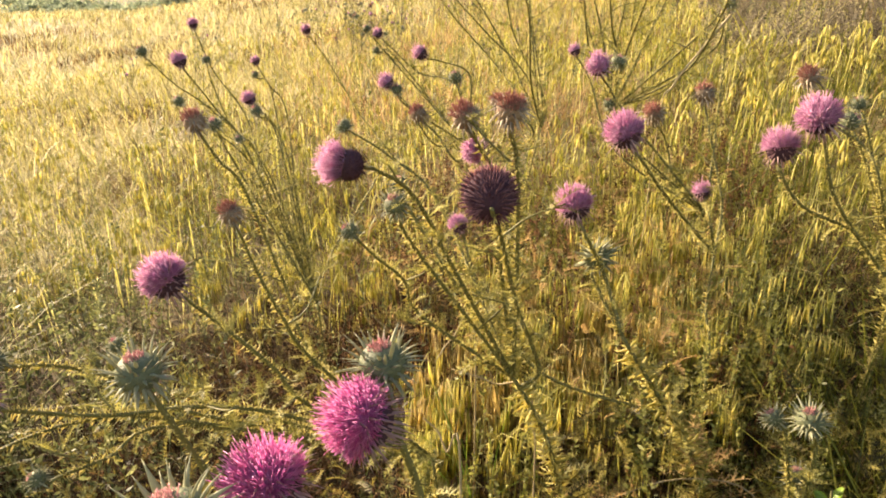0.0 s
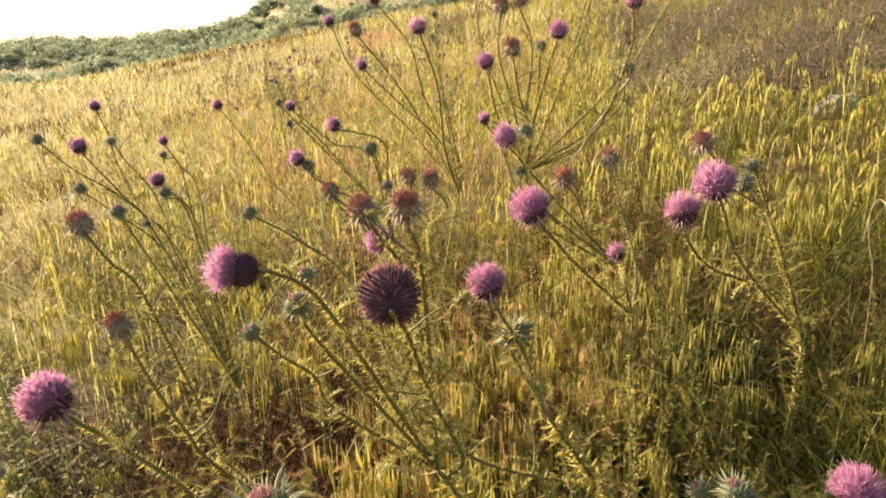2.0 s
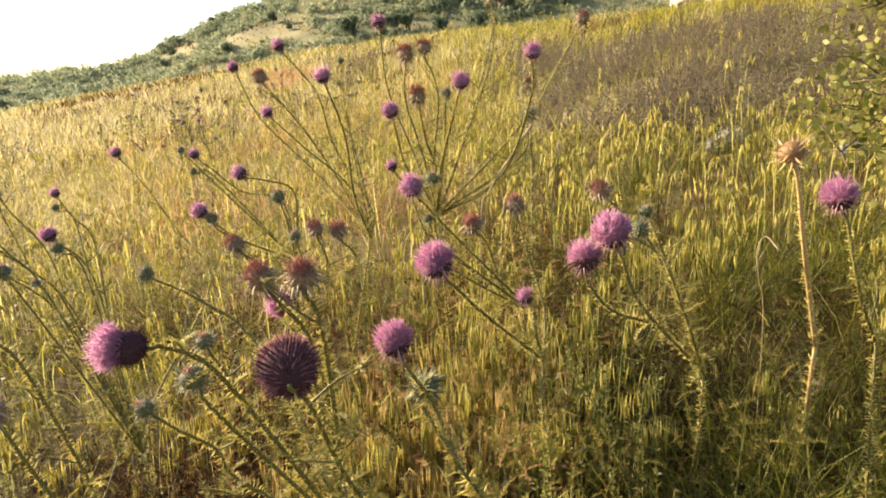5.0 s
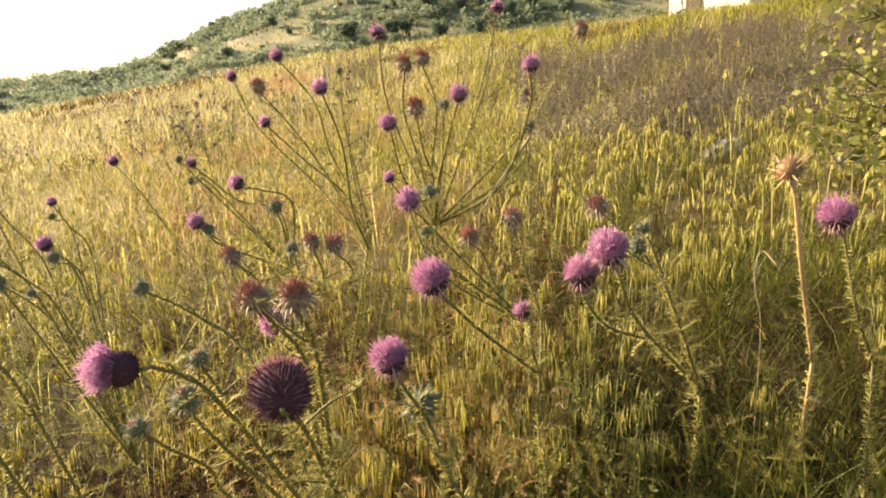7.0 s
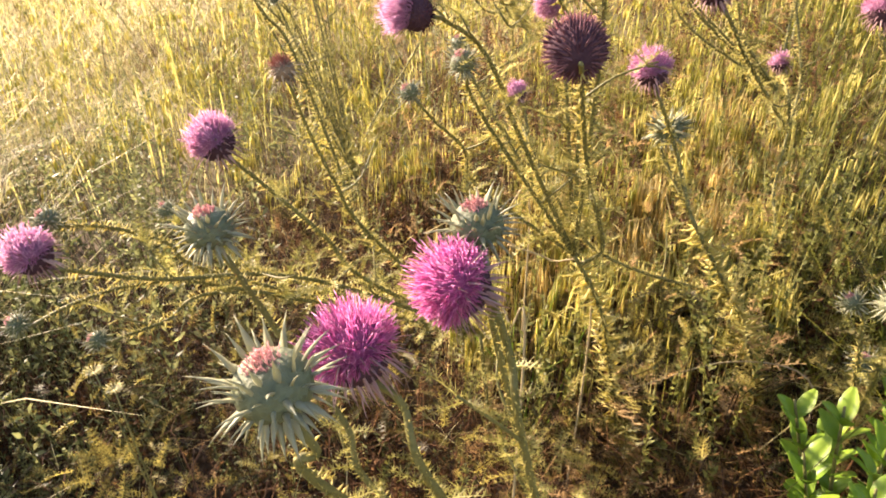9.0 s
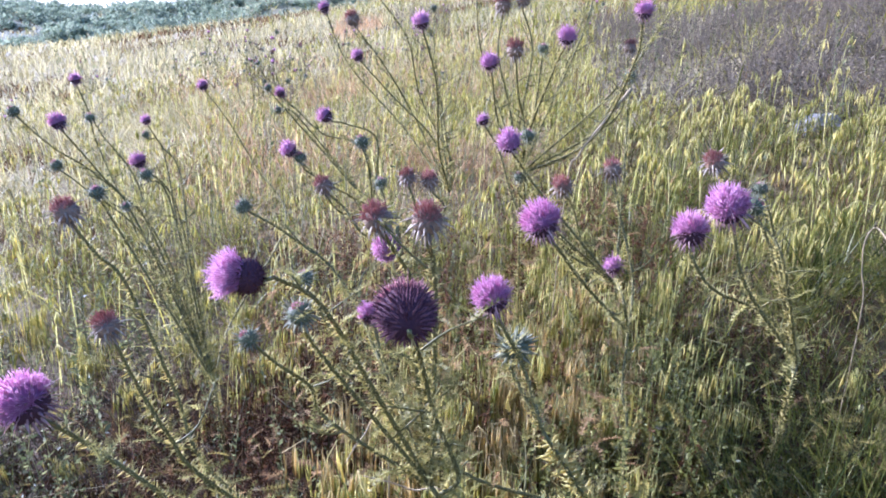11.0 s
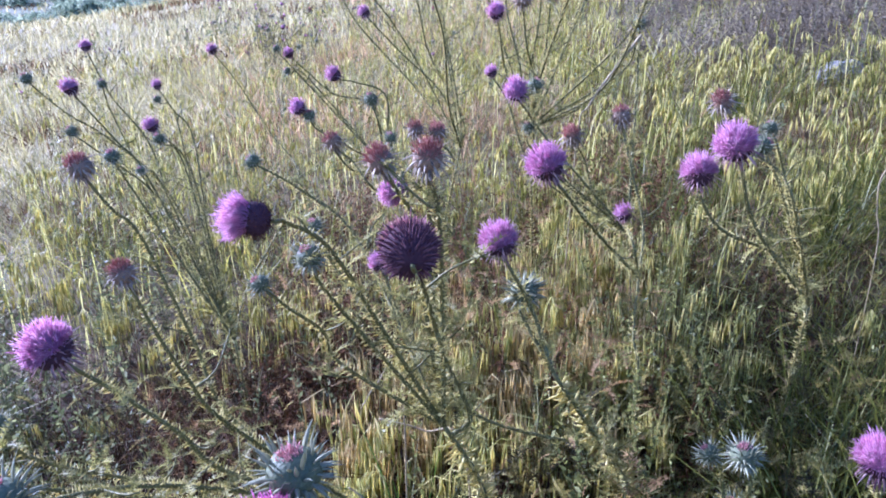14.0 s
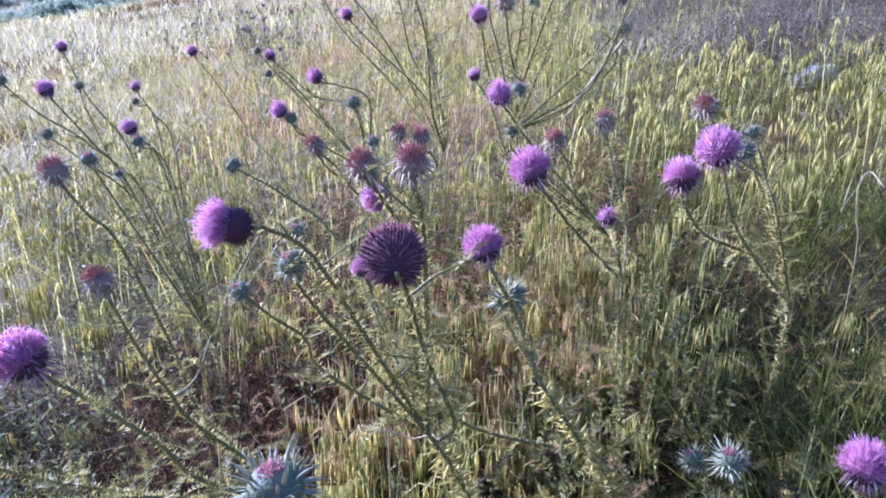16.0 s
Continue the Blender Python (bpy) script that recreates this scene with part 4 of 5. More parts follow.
def build_thistle(text, base, trunk, heads, near=False, lush=1.0, thorny=1.0):
    """One thistle: base on the ground, points of its trunk, and its heads: kind, place, size, facing, and the points its branch passes on the way up."""
    base = np.array(base)
    base[2] = float(ground_z(base[0], base[1]))
    plant = new("thistle")
    plant.location = base
    tagged(plant, text, "thistle", "thistles on the slope")
    trunk = [base - (0, 0, 0.02)] + [np.array(p) for p in trunk]
    dead = "dead" in text
    step, spine = (0.0048, 0.0085) if near else (0.006, 0.009) if dead else (0.0062, 0.0075)
    spine *= thorny
    if np.linalg.norm(trunk[-1] - trunk[0]) > 0.05:
        spiny_stem(plant, "stem", trunk, 0.0055 if dead else 0.0042 if near else 0.0026, 0.0045 if dead else 0.003 if near else 0.002, step, spine * (2.6 if lush > 1 else 1.3), (0.020 if near else 0.035) / lush, (0.085 if near else 0.06) * (1.25 if lush > 1 else 1))
    line = spline(trunk, 10)
    for kind, place, size, axis, way in heads:
        if kind == "bloom" and place[1] > 1.5:
            size *= 0.86
        foot = np.array(place)
        foot = flower_head(plant, kind, place, size, axis, near and size * 1.0 > 0.034 and np.linalg.norm(np.array(place) - (0, 0, 1.0)) < 0.7, np.linalg.norm(np.array(place) - (0.05, 0, 1.0)) < 1.35)
        way = [np.array(p) for p in way]
        low = min(way + [foot], key=lambda p: p[2])
        under = [p for p in line if p[2] < low[2] - 0.04]
        start = under[-1] if under else line[0]
        gap = np.linalg.norm((way[0] if way else foot) - start)
        if gap > 0.6:
            way = [start * 0.5 + way[0] * 0.5 + np.array((0, 0, -0.10 * gap))] + way
        kink = 0.003 if dead else 0.004 if near else 0.018
        way = [p + np.array([random.gauss(0, kink) for _ in range(3)]) if np.linalg.norm(p - foot) > 0.12 else p for p in way]
        points = [start] + way + [foot - np.asarray(axis) * 0.006, foot]
        r1 = 0.0036 if dead else (0.0010 + 0.018 * size) * (1.0 if near else 0.92)
        spiny_stem(plant, "branch", points, r1 + 0.0012, r1, step, spine, 0.026 if near else 0.030, 0.055 if near else 0.048)


build_thistle("spiny thistle with two purple blooms and pale opening buds", (0.120, 0.500, -0.153), [(0.100, 0.470, 0.200)], [
    ("bud", (-0.097, 0.240, 0.738), 0.040, (-0.260, -0.038, 0.965), [(-0.078, 0.265, 0.635), (-0.083, 0.248, 0.689)]),
    ("brush", (-0.082, 0.337, 0.680), 0.055, (-0.509, 0.085, 0.857), [(-0.027, 0.330, 0.563), (-0.053, 0.335, 0.640)]),
    ("brush", (-0.020, 0.366, 0.715), 0.051, (-0.841, -0.272, 0.467), [(0.026, 0.372, 0.574), (0.015, 0.375, 0.650), (0.001, 0.370, 0.701)]),
    ("bud", (-0.012, 0.399, 0.741), 0.037, (-0.153, 0.004, 0.988), [(0.015, 0.419, 0.609), (-0.001, 0.402, 0.686)]),
    ("bud", (-0.190, 0.395, 0.731), 0.035, (-0.149, -0.035, 0.988), [(-0.084, 0.401, 0.472), (-0.114, 0.408, 0.555), (-0.161, 0.405, 0.649), (-0.183, 0.397, 0.708)]),
], near=True, lush=0.6, thorny=0.62)
build_thistle("sprawling thistle with purple blooms on long leaning stems", (0.020, 1.000, -0.140), [(-0.020, 1.000, 0.200)], [
    ("bloom", (-0.351, 0.778, 0.638), 0.062, (-0.518, -0.166, 0.839), [(-0.189, 0.857, 0.391), (-0.250, 0.825, 0.483), (-0.305, 0.804, 0.569)]),
    ("fade", (-0.254, 0.776, 0.731), 0.033, (-0.280, -0.116, 0.953), [(-0.175, 0.850, 0.473), (-0.209, 0.812, 0.569), (-0.237, 0.794, 0.653)]),
    ("fade", (-0.361, 0.955, 0.814), 0.038, (-0.320, -0.109, 0.941), [(-0.207, 0.968, 0.408), (-0.263, 0.988, 0.536), (-0.309, 0.986, 0.706), (-0.335, 0.967, 0.754)]),
    ("bloom", (-0.434, 0.526, 0.618), 0.048, (-0.403, -0.199, 0.893), [(-0.234, 0.755, 0.459), (-0.361, 0.623, 0.539), (-0.418, 0.539, 0.596)]),
    ("bud", (-0.455, 0.585, 0.626), 0.024, (-0.583, -0.156, 0.797), [(-0.361, 0.744, 0.462), (-0.398, 0.701, 0.528), (-0.433, 0.646, 0.585), (-0.445, 0.587, 0.617)]),
    ("bud", (-0.447, 0.799, 0.530), 0.024, (-0.449, -0.139, 0.883), [(-0.393, 0.836, 0.431)]),
    ("bud", (-0.469, 0.517, 0.543), 0.022, (-0.692, -0.287, 0.662), [(-0.354, 0.742, 0.455), (-0.409, 0.655, 0.510), (-0.437, 0.581, 0.532), (-0.457, 0.524, 0.538)]),
    ("bud", (-0.433, 0.575, 0.482), 0.022, (-0.757, -0.248, 0.605), [(-0.340, 0.761, 0.435), (-0.397, 0.650, 0.454), (-0.415, 0.585, 0.477)]),
], near=True)
build_thistle("branched thistle with dark-backed purple bloom and withered heads", (0.265, 0.949, -0.105), [(0.250, 0.957, -0.026), (0.199, 0.913, 0.212), (0.162, 0.876, 0.355), (0.112, 0.862, 0.454)], [
    ("dark", (0.067, 0.666, 0.789), 0.057, (-0.090, 0.961, 0.262), [(0.149, 0.849, 0.482), (0.110, 0.779, 0.599), (0.083, 0.712, 0.725)]),
    ("tassel", (-0.090, 0.719, 0.809), 0.043, (-0.955, -0.200, 0.220), [(0.015, 0.825, 0.652), (-0.006, 0.789, 0.724), (-0.030, 0.761, 0.771), (-0.064, 0.742, 0.798)]),
    ("fade", (0.039, 0.777, 0.853), 0.036, (-0.344, -0.241, 0.907), [(0.095, 0.859, 0.710), (0.052, 0.792, 0.823)]),
    ("fade", (0.087, 0.692, 0.874), 0.036, (0.019, -0.413, 0.911), [(0.103, 0.765, 0.770), (0.089, 0.718, 0.847)]),
    ("bloom", (0.052, 0.872, 0.794), 0.034, (-0.590, -0.805, -0.061), [(0.068, 0.901, 0.785)]),
    ("bud", (-0.046, 0.773, 0.747), 0.030, (-0.314, -0.284, 0.906), [(-0.027, 0.806, 0.680)]),
    ("bud", (-0.114, 0.820, 0.696), 0.024, (-0.567, -0.223, 0.793), [(-0.033, 0.901, 0.535), (-0.048, 0.868, 0.605), (-0.084, 0.841, 0.652)]),
    ("bud", (-0.061, 0.949, 0.726), 0.026, (-0.273, -0.086, 0.958), [(-0.037, 0.961, 0.664)]),
    ("bud", (-0.188, 1.199, 0.767), 0.026, (-0.752, -0.051, 0.658), [(-0.015, 1.138, 0.645), (-0.111, 1.201, 0.714)]),
], near=True, lush=2.0)
build_thistle("upright thistle with purple blooms and brown lower leaves", (0.534, 1.054, -0.057), [(0.492, 1.021, 0.078), (0.460, 1.002, 0.171), (0.417, 0.964, 0.271), (0.349, 0.938, 0.383), (0.283, 0.936, 0.489)], [
    ("bloom", (0.199, 0.946, 0.695), 0.055, (-0.317, -0.012, 0.949), [(0.255, 0.971, 0.576), (0.219, 0.940, 0.648)]),
    ("bud", (0.246, 0.996, 0.598), 0.046, (0.753, 0.657, -0.044), [(0.232, 1.012, 0.578)]),
    ("bloom", (0.024, 1.081, 0.618), 0.034, (-0.370, 0.209, 0.905), [(0.170, 0.996, 0.379), (0.070, 1.039, 0.507)]),
], near=True, lush=2.4)
build_thistle("straight slender thistle with round pink-purple blooms", (0.488, 1.111, -0.061), [(0.492, 1.121, 0.334), (0.493, 1.173, 0.425), (0.515, 1.231, 0.516)], [
    ("bloom", (0.272, 0.988, 0.795), 0.058, (-0.446, -0.093, 0.890), [(0.367, 1.052, 0.675), (0.299, 0.988, 0.756)]),
    ("bloom", (0.519, 1.354, 0.607), 0.042, (-0.273, 0.134, 0.953), [(0.485, 1.235, 0.585)]),
    ("fade", (0.515, 1.409, 0.797), 0.044, (-0.076, 0.266, 0.961), [(0.533, 1.317, 0.614), (0.527, 1.366, 0.707)]),
], near=False)
build_thistle("thistle with a pair of touching purple blooms", (0.900, 1.320, 0.015), [(0.820, 1.159, 0.480)], [
    ("bloom", (0.544, 1.088, 0.753), 0.058, (-0.081, 0.258, 0.963), [(0.739, 1.128, 0.577), (0.593, 1.081, 0.658), (0.540, 1.068, 0.720)]),
    ("bloom", (0.550, 0.993, 0.817), 0.061, (-0.397, -0.238, 0.887), [(0.646, 1.042, 0.686), (0.575, 1.013, 0.774)]),
    ("fade", (0.591, 1.136, 0.861), 0.038, (-0.531, -0.356, 0.769), [(0.701, 1.155, 0.763), (0.642, 1.198, 0.823)]),
    ("bud", (0.640, 1.081, 0.800), 0.032, (0.678, -0.312, 0.666), [(0.712, 1.068, 0.692), (0.662, 1.058, 0.759)]),
    ("bud", (0.670, 1.123, 0.821), 0.024, (-0.097, 0.180, 0.979), [(0.686, 1.104, 0.772)]),
], near=False)
build_thistle("low thistle with small purple blooms on wiry stems", (-0.360, 1.700, -0.133), [(-0.400, 1.740, 0.160)], [
    ("bloom", (-0.744, 1.819, 0.827), 0.053, (-0.292, -0.169, 0.941), [(-0.601, 1.866, 0.573), (-0.674, 1.860, 0.677)]),
    ("bloom", (-0.837, 2.168, 0.908), 0.042, (-0.171, -0.059, 0.983), [(-0.702, 2.078, 0.622), (-0.799, 2.172, 0.772)]),
    ("bud", (-0.810, 2.171, 0.802), 0.028, (-0.089, 0.024, 0.996), [(-0.786, 2.166, 0.691)]),
    ("bloom", (-0.637, 2.128, 0.800), 0.036, (-0.319, -0.050, 0.946), [(-0.534, 2.134, 0.625), (-0.601, 2.131, 0.726)]),
    ("bud", (-0.641, 2.122, 0.761), 0.022, (-0.509, -0.111, 0.853), [(-0.595, 2.129, 0.702)]),
    ("bloom", (-0.629, 2.011, 0.700), 0.055, (-0.345, -0.210, 0.915), [(-0.569, 2.060, 0.573)]),
    ("bud", (-0.598, 1.963, 0.674), 0.033, (-0.299, -0.255, 0.920), [(-0.554, 2.013, 0.584)]),
    ("bud", (-0.774, 1.846, 0.717), 0.030, (-0.531, -0.151, 0.834), [(-0.585, 1.874, 0.500), (-0.714, 1.861, 0.651)]),
    ("bud", (-0.619, 1.686, 0.683), 0.036, (-0.108, -0.387, 0.916), [(-0.611, 1.776, 0.581)]),
    ("bud", (-0.596, 1.792, 0.624), 0.022, (-0.160, -0.500, 0.851), [(-0.582, 1.891, 0.558)]),
    ("bud", (-0.849, 1.827, 0.851), 0.030, (-0.454, -0.194, 0.870), [(-0.545, 1.889, 0.503), (-0.700, 1.871, 0.675), (-0.779, 1.850, 0.762)]),
    ("bloom", (-0.578, 2.568, 0.873), 0.048, (-0.383, -0.081, 0.920), [(-0.264, 2.257, 0.447), (-0.396, 2.474, 0.597), (-0.506, 2.577, 0.760)]),
], near=False)
build_thistle("thistle with small purple blooms and reddish withered heads", (0.050, 2.200, -0.067), [(0.017, 2.099, 0.552)], [
    ("bloom", (-0.122, 2.135, 0.822), 0.058, (-0.765, -0.051, 0.643), [(0.008, 2.135, 0.760), (-0.057, 2.137, 0.798)]),
    ("bud", (-0.014, 2.034, 0.761), 0.042, (-0.249, 0.071, 0.966), [(0.007, 2.023, 0.685)]),
    ("bloom", (-0.278, 2.322, 0.872), 0.042, (-0.544, -0.073, 0.836), [(-0.030, 2.176, 0.699), (-0.121, 2.277, 0.735), (-0.227, 2.325, 0.819)]),
    ("bud", (-0.316, 2.317, 0.889), 0.024, (-0.479, -0.077, 0.874), [(-0.277, 2.320, 0.837)]),
    ("bud", (-0.287, 2.317, 0.820), 0.024, (-0.745, -0.108, 0.658), [(-0.228, 2.323, 0.801)]),
    ("bloom", (-0.170, 1.670, 0.790), 0.048, (-0.489, -0.304, 0.817), [(-0.047, 1.752, 0.617), (-0.121, 1.717, 0.725)]),
    ("bud", (-0.146, 1.671, 0.773), 0.028, (-0.114, -0.339, 0.934), [(-0.115, 1.716, 0.718)]),
    ("fade", (-0.079, 1.519, 0.736), 0.044, (-0.526, 0.016, 0.850), [(0.013, 1.547, 0.612), (-0.038, 1.513, 0.692)]),
    ("fade", (0.094, 1.381, 0.784), 0.036, (-0.152, -0.194, 0.969), [(0.111, 1.415, 0.705)]),
    ("fade", (0.138, 1.378, 0.778), 0.038, (-0.147, -0.202, 0.968), [(0.168, 1.412, 0.704)]),
    ("bud", (0.042, 1.625, 0.725), 0.028, (-0.116, -0.211, 0.971), [(0.053, 1.660, 0.651)]),
], near=False)
build_thistle("tall thistle with small purple blooms above straw grass", (0.100, 2.150, -0.062), [(0.249, 2.078, 0.607)], [
    ("bloom", (0.138, 1.783, 1.085), 0.052, (-0.255, -0.346, 0.903), [(0.221, 1.955, 0.751), (0.176, 1.877, 0.934)]),
    ("bloom", (-0.025, 2.127, 0.996), 0.044, (-0.537, -0.038, 0.843), [(0.171, 2.108, 0.747), (0.079, 2.123, 0.871)]),
    ("bloom", (0.020, 2.227, 1.189), 0.050, (-0.441, -0.099, 0.892), [(0.239, 2.148, 0.701), (0.168, 2.226, 0.892), (0.110, 2.233, 1.051)]),
    ("bloom", (-0.149, 2.517, 1.141), 0.048, (-0.425, 0.043, 0.904), [(0.106, 2.315, 0.777), (-0.049, 2.476, 0.980)]),
    ("fade", (-0.043, 2.227, 1.100), 0.048, (-0.384, -0.071, 0.921), [(0.141, 2.213, 0.770), (0.033, 2.228, 0.951)]),
    ("bud", (0.207, 2.330, 1.145), 0.022, (0.007, 0.232, 0.973), [(0.241, 2.151, 0.718), (0.209, 2.229, 0.978)]),
    ("bud", (0.199, 2.332, 1.074), 0.022, (-0.044, 0.312, 0.949), [(0.216, 2.227, 0.943)]),
], near=False)
build_thistle("tall bunched thistle with purple and brown faded heads", (0.500, 2.100, -0.003), [(0.461, 2.051, 0.596), (0.457, 2.066, 0.664)], [
    ("bloom", (0.629, 1.630, 1.118), 0.052, (-0.068, -0.369, 0.927), [(0.601, 1.852, 0.805), (0.645, 1.701, 1.007)]),
    ("bloom", (0.436, 1.550, 1.058), 0.051, (0.024, -0.540, 0.841), [(0.455, 1.883, 0.795), (0.447, 1.697, 0.947)]),
    ("fade", (0.376, 1.809, 1.026), 0.050, (-0.141, -0.235, 0.962), [(0.431, 1.935, 0.773), (0.400, 1.855, 0.909)]),
    ("bloom", (0.282, 1.606, 0.999), 0.050, (-0.289, -0.382, 0.878), [(0.413, 1.883, 0.750), (0.340, 1.709, 0.882)]),
    ("fade", (0.392, 2.123, 1.146), 0.054, (-0.012, -0.031, 0.999), [(0.409, 2.100, 0.838), (0.384, 2.115, 1.008)]),
    ("fade", (0.447, 2.105, 1.162), 0.046, (0.006, -0.076, 0.997), [(0.463, 2.088, 0.801), (0.460, 2.104, 1.005)]),
    ("bloom", (0.337, 2.315, 1.255), 0.058, (-0.122, 0.053, 0.991), [(0.415, 2.202, 0.845), (0.362, 2.270, 1.077)]),
    ("bloom", (0.766, 2.433, 1.339), 0.056, (0.128, 0.046, 0.991), [(0.535, 2.173, 0.768), (0.702, 2.361, 1.084)]),
    ("bud", (0.734, 2.443, 1.317), 0.030, (-0.009, 0.148, 0.989), [(0.699, 2.361, 1.122)]),
    ("fade", (1.039, 2.351, 1.253), 0.052, (0.336, -0.004, 0.942), [(0.677, 2.140, 0.764), (0.921, 2.295, 1.019)]),
    ("fade", (0.750, 2.036, 1.041), 0.042, (0.105, -0.052, 0.993), [(0.723, 2.037, 0.895)]),
    ("fade", (0.714, 1.939, 0.954), 0.040, (0.076, -0.227, 0.971), [(0.698, 1.986, 0.833)]),
    ("bud", (0.467, 1.901, 1.032), 0.030, (-0.027, -0.187, 0.982), [(0.477, 1.941, 0.882)]),
], near=False)
build_thistle("thistle with pink bloom, faded head and small buds", (0.680, 1.750, 0.005), [(0.637, 1.585, 0.273), (0.591, 1.528, 0.507)], [
    ("bloom", (0.289, 1.363, 0.857), 0.050, (-0.290, -0.581, 0.760), [(0.417, 1.564, 0.638), (0.335, 1.505, 0.773)]),
    ("fade", (0.455, 1.561, 0.731), 0.050, (-0.349, -0.334, 0.875), [(0.570, 1.605, 0.554), (0.507, 1.631, 0.661)]),
    ("bud", (0.355, 1.512, 0.853), 0.032, (0.310, 0.002, 0.951), [(0.341, 1.507, 0.791)]),
    ("bloom", (0.291, 1.728, 0.860), 0.038, (-0.381, 0.096, 0.920), [(0.426, 1.662, 0.614), (0.332, 1.713, 0.787)]),
    ("bud", (0.341, 1.503, 0.765), 0.024, (-0.301, -0.194, 0.934), [(0.369, 1.536, 0.698)]),
    ("bud", (0.687, 1.843, 0.969), 0.034, (0.065, 0.168, 0.984), [(0.665, 1.788, 0.830)]),
], near=False)
build_thistle("dead tan thistle with one spiny seed head", (1.200, 1.350, 0.063), [(1.092, 1.195, 0.494)], [
    ("dry", (0.922, 1.088, 0.913), 0.050, (-0.283, -0.103, 0.954), [(0.983, 1.109, 0.730), (0.944, 1.095, 0.861)]),
], near=False)
build_thistle("thistle with one violet bloom above green grass", (1.080, 1.000, 0.024), [(1.031, 0.981, 0.586)], [
    ("bloom", (0.856, 0.890, 0.866), 0.051, (-0.231, 0.041, 0.972), [(0.933, 0.916, 0.718), (0.869, 0.886, 0.829)]),
], near=False)
build_thistle("spiny thistle with one violet bloom low in the grass", (0.550, 0.550, -0.083), [(0.540, 0.550, 0.300)], [
    ("bloom", (0.476, 0.516, 0.631), 0.043, (-0.101, 0.017, 0.995), [(0.486, 0.523, 0.600)]),
], near=True)
build_thistle("low thistle with small pale green spiny buds", (0.600, 0.860, -0.058), [(0.560, 0.840, 0.150)], [
    ("bud", (0.450, 0.760, 0.463), 0.026, (-0.492, 0.289, 0.822), [(0.468, 0.754, 0.433)]),
    ("bud", (0.475, 0.722, 0.487), 0.036, (-0.218, -0.022, 0.976), [(0.497, 0.733, 0.430)]),
    ("bud", (0.522, 0.806, 0.332), 0.034, (-0.196, 0.283, 0.939), [(0.532, 0.790, 0.289)]),
], near=True)


def build_far_thistles():
    """Slim branched thistles scattered over the meadow: four are built, the rest are copies."""
    rnd = random.Random(21)
    first = []
    for k in range(4):
        plant = new("thistle")
        tagged(plant, "slim branched thistle with small dull purple heads farther up the meadow", "thistle", "thistles up the meadow")
        stems, leaves = Soup(), Soup()
        top = np.array((rnd.gauss(0, 0.08), rnd.gauss(0, 0.08), 0.62))
        main = spline([(0, 0, -0.03), top * 0.5 + np.array((0.02, 0.01, 0)), top], 5)
        tube(stems, main, 0.006, 0.004, 5)
        tips = []
        for j in range(7):
            q = main[3 + rnd.randrange(len(main) - 3)]
            a = rnd.uniform(0, 6.3)
            reach = rnd.uniform(0.10, 0.26)
            tip = q + np.array((math.cos(a) * reach, math.sin(a) * reach, rnd.uniform(0.16, 0.42)))
            branch = Soup()
            tube(branch, spline([q, (q + tip) / 2 + np.array((math.cos(a) * 0.04, math.sin(a) * 0.04, -0.02)), tip], 4), 0.004, 0.0028, 4)
            child("branch", branch.mesh("branch", M_STEM, True), plant)
            tips.append((tip, unit(tip - q)))
            for _ in range(9):
                c = q + (tip - q) * rnd.uniform(0.1, 0.9)
                spike(leaves, c, [rnd.gauss(0, 1), rnd.gauss(0, 1), 0.6], rnd.uniform(0.02, 0.05), 0.008, 0.3)
        for c in main[2:]:
            for _ in range(4):
                spike(leaves, c, [rnd.gauss(0, 1), rnd.gauss(0, 1), 0.5], rnd.uniform(0.03, 0.07), 0.011, 0.3)
        child("stem", stems.mesh("stem", M_STEM, True), plant)
        tagged(child("spiny_leaves", leaves.mesh("spiny_leaves", M_LEAF), plant), "narrow spiny leaves", kind="stuff")
        for j, (tip, way) in enumerate(tips):
            flower_head(plant, ("bloom", "bud", "fade", "bud")[j % 4], tip + way * 0.012, rnd.uniform(0.026, 0.046), way, False, False)
        first.append(plant)
    spots = []
    while len(spots) < 34:
        az, r = rnd.uniform(-27, 30), rnd.uniform(5.0, 16)
        if len(spots) < 14:
            az, r = rnd.gauss(-8, 3.5), rnd.uniform(8.5, 15)
        spots.append((r * math.sin(radians(az)), r * math.cos(radians(az))))
    for i, (x, y) in enumerate(spots):
        g = rnd.uniform(0.75, 1.15)
        m = pose(x, y, float(ground_z(x, y)), rnd.gauss(0, 5), rnd.gauss(0, 5), rnd.uniform(0, 360)) @ Matrix.Diagonal((g, g, g, 1))
        if i < 4:
            first[i].matrix_world = m
        else:
            copy_thing(first[i % 4], m)


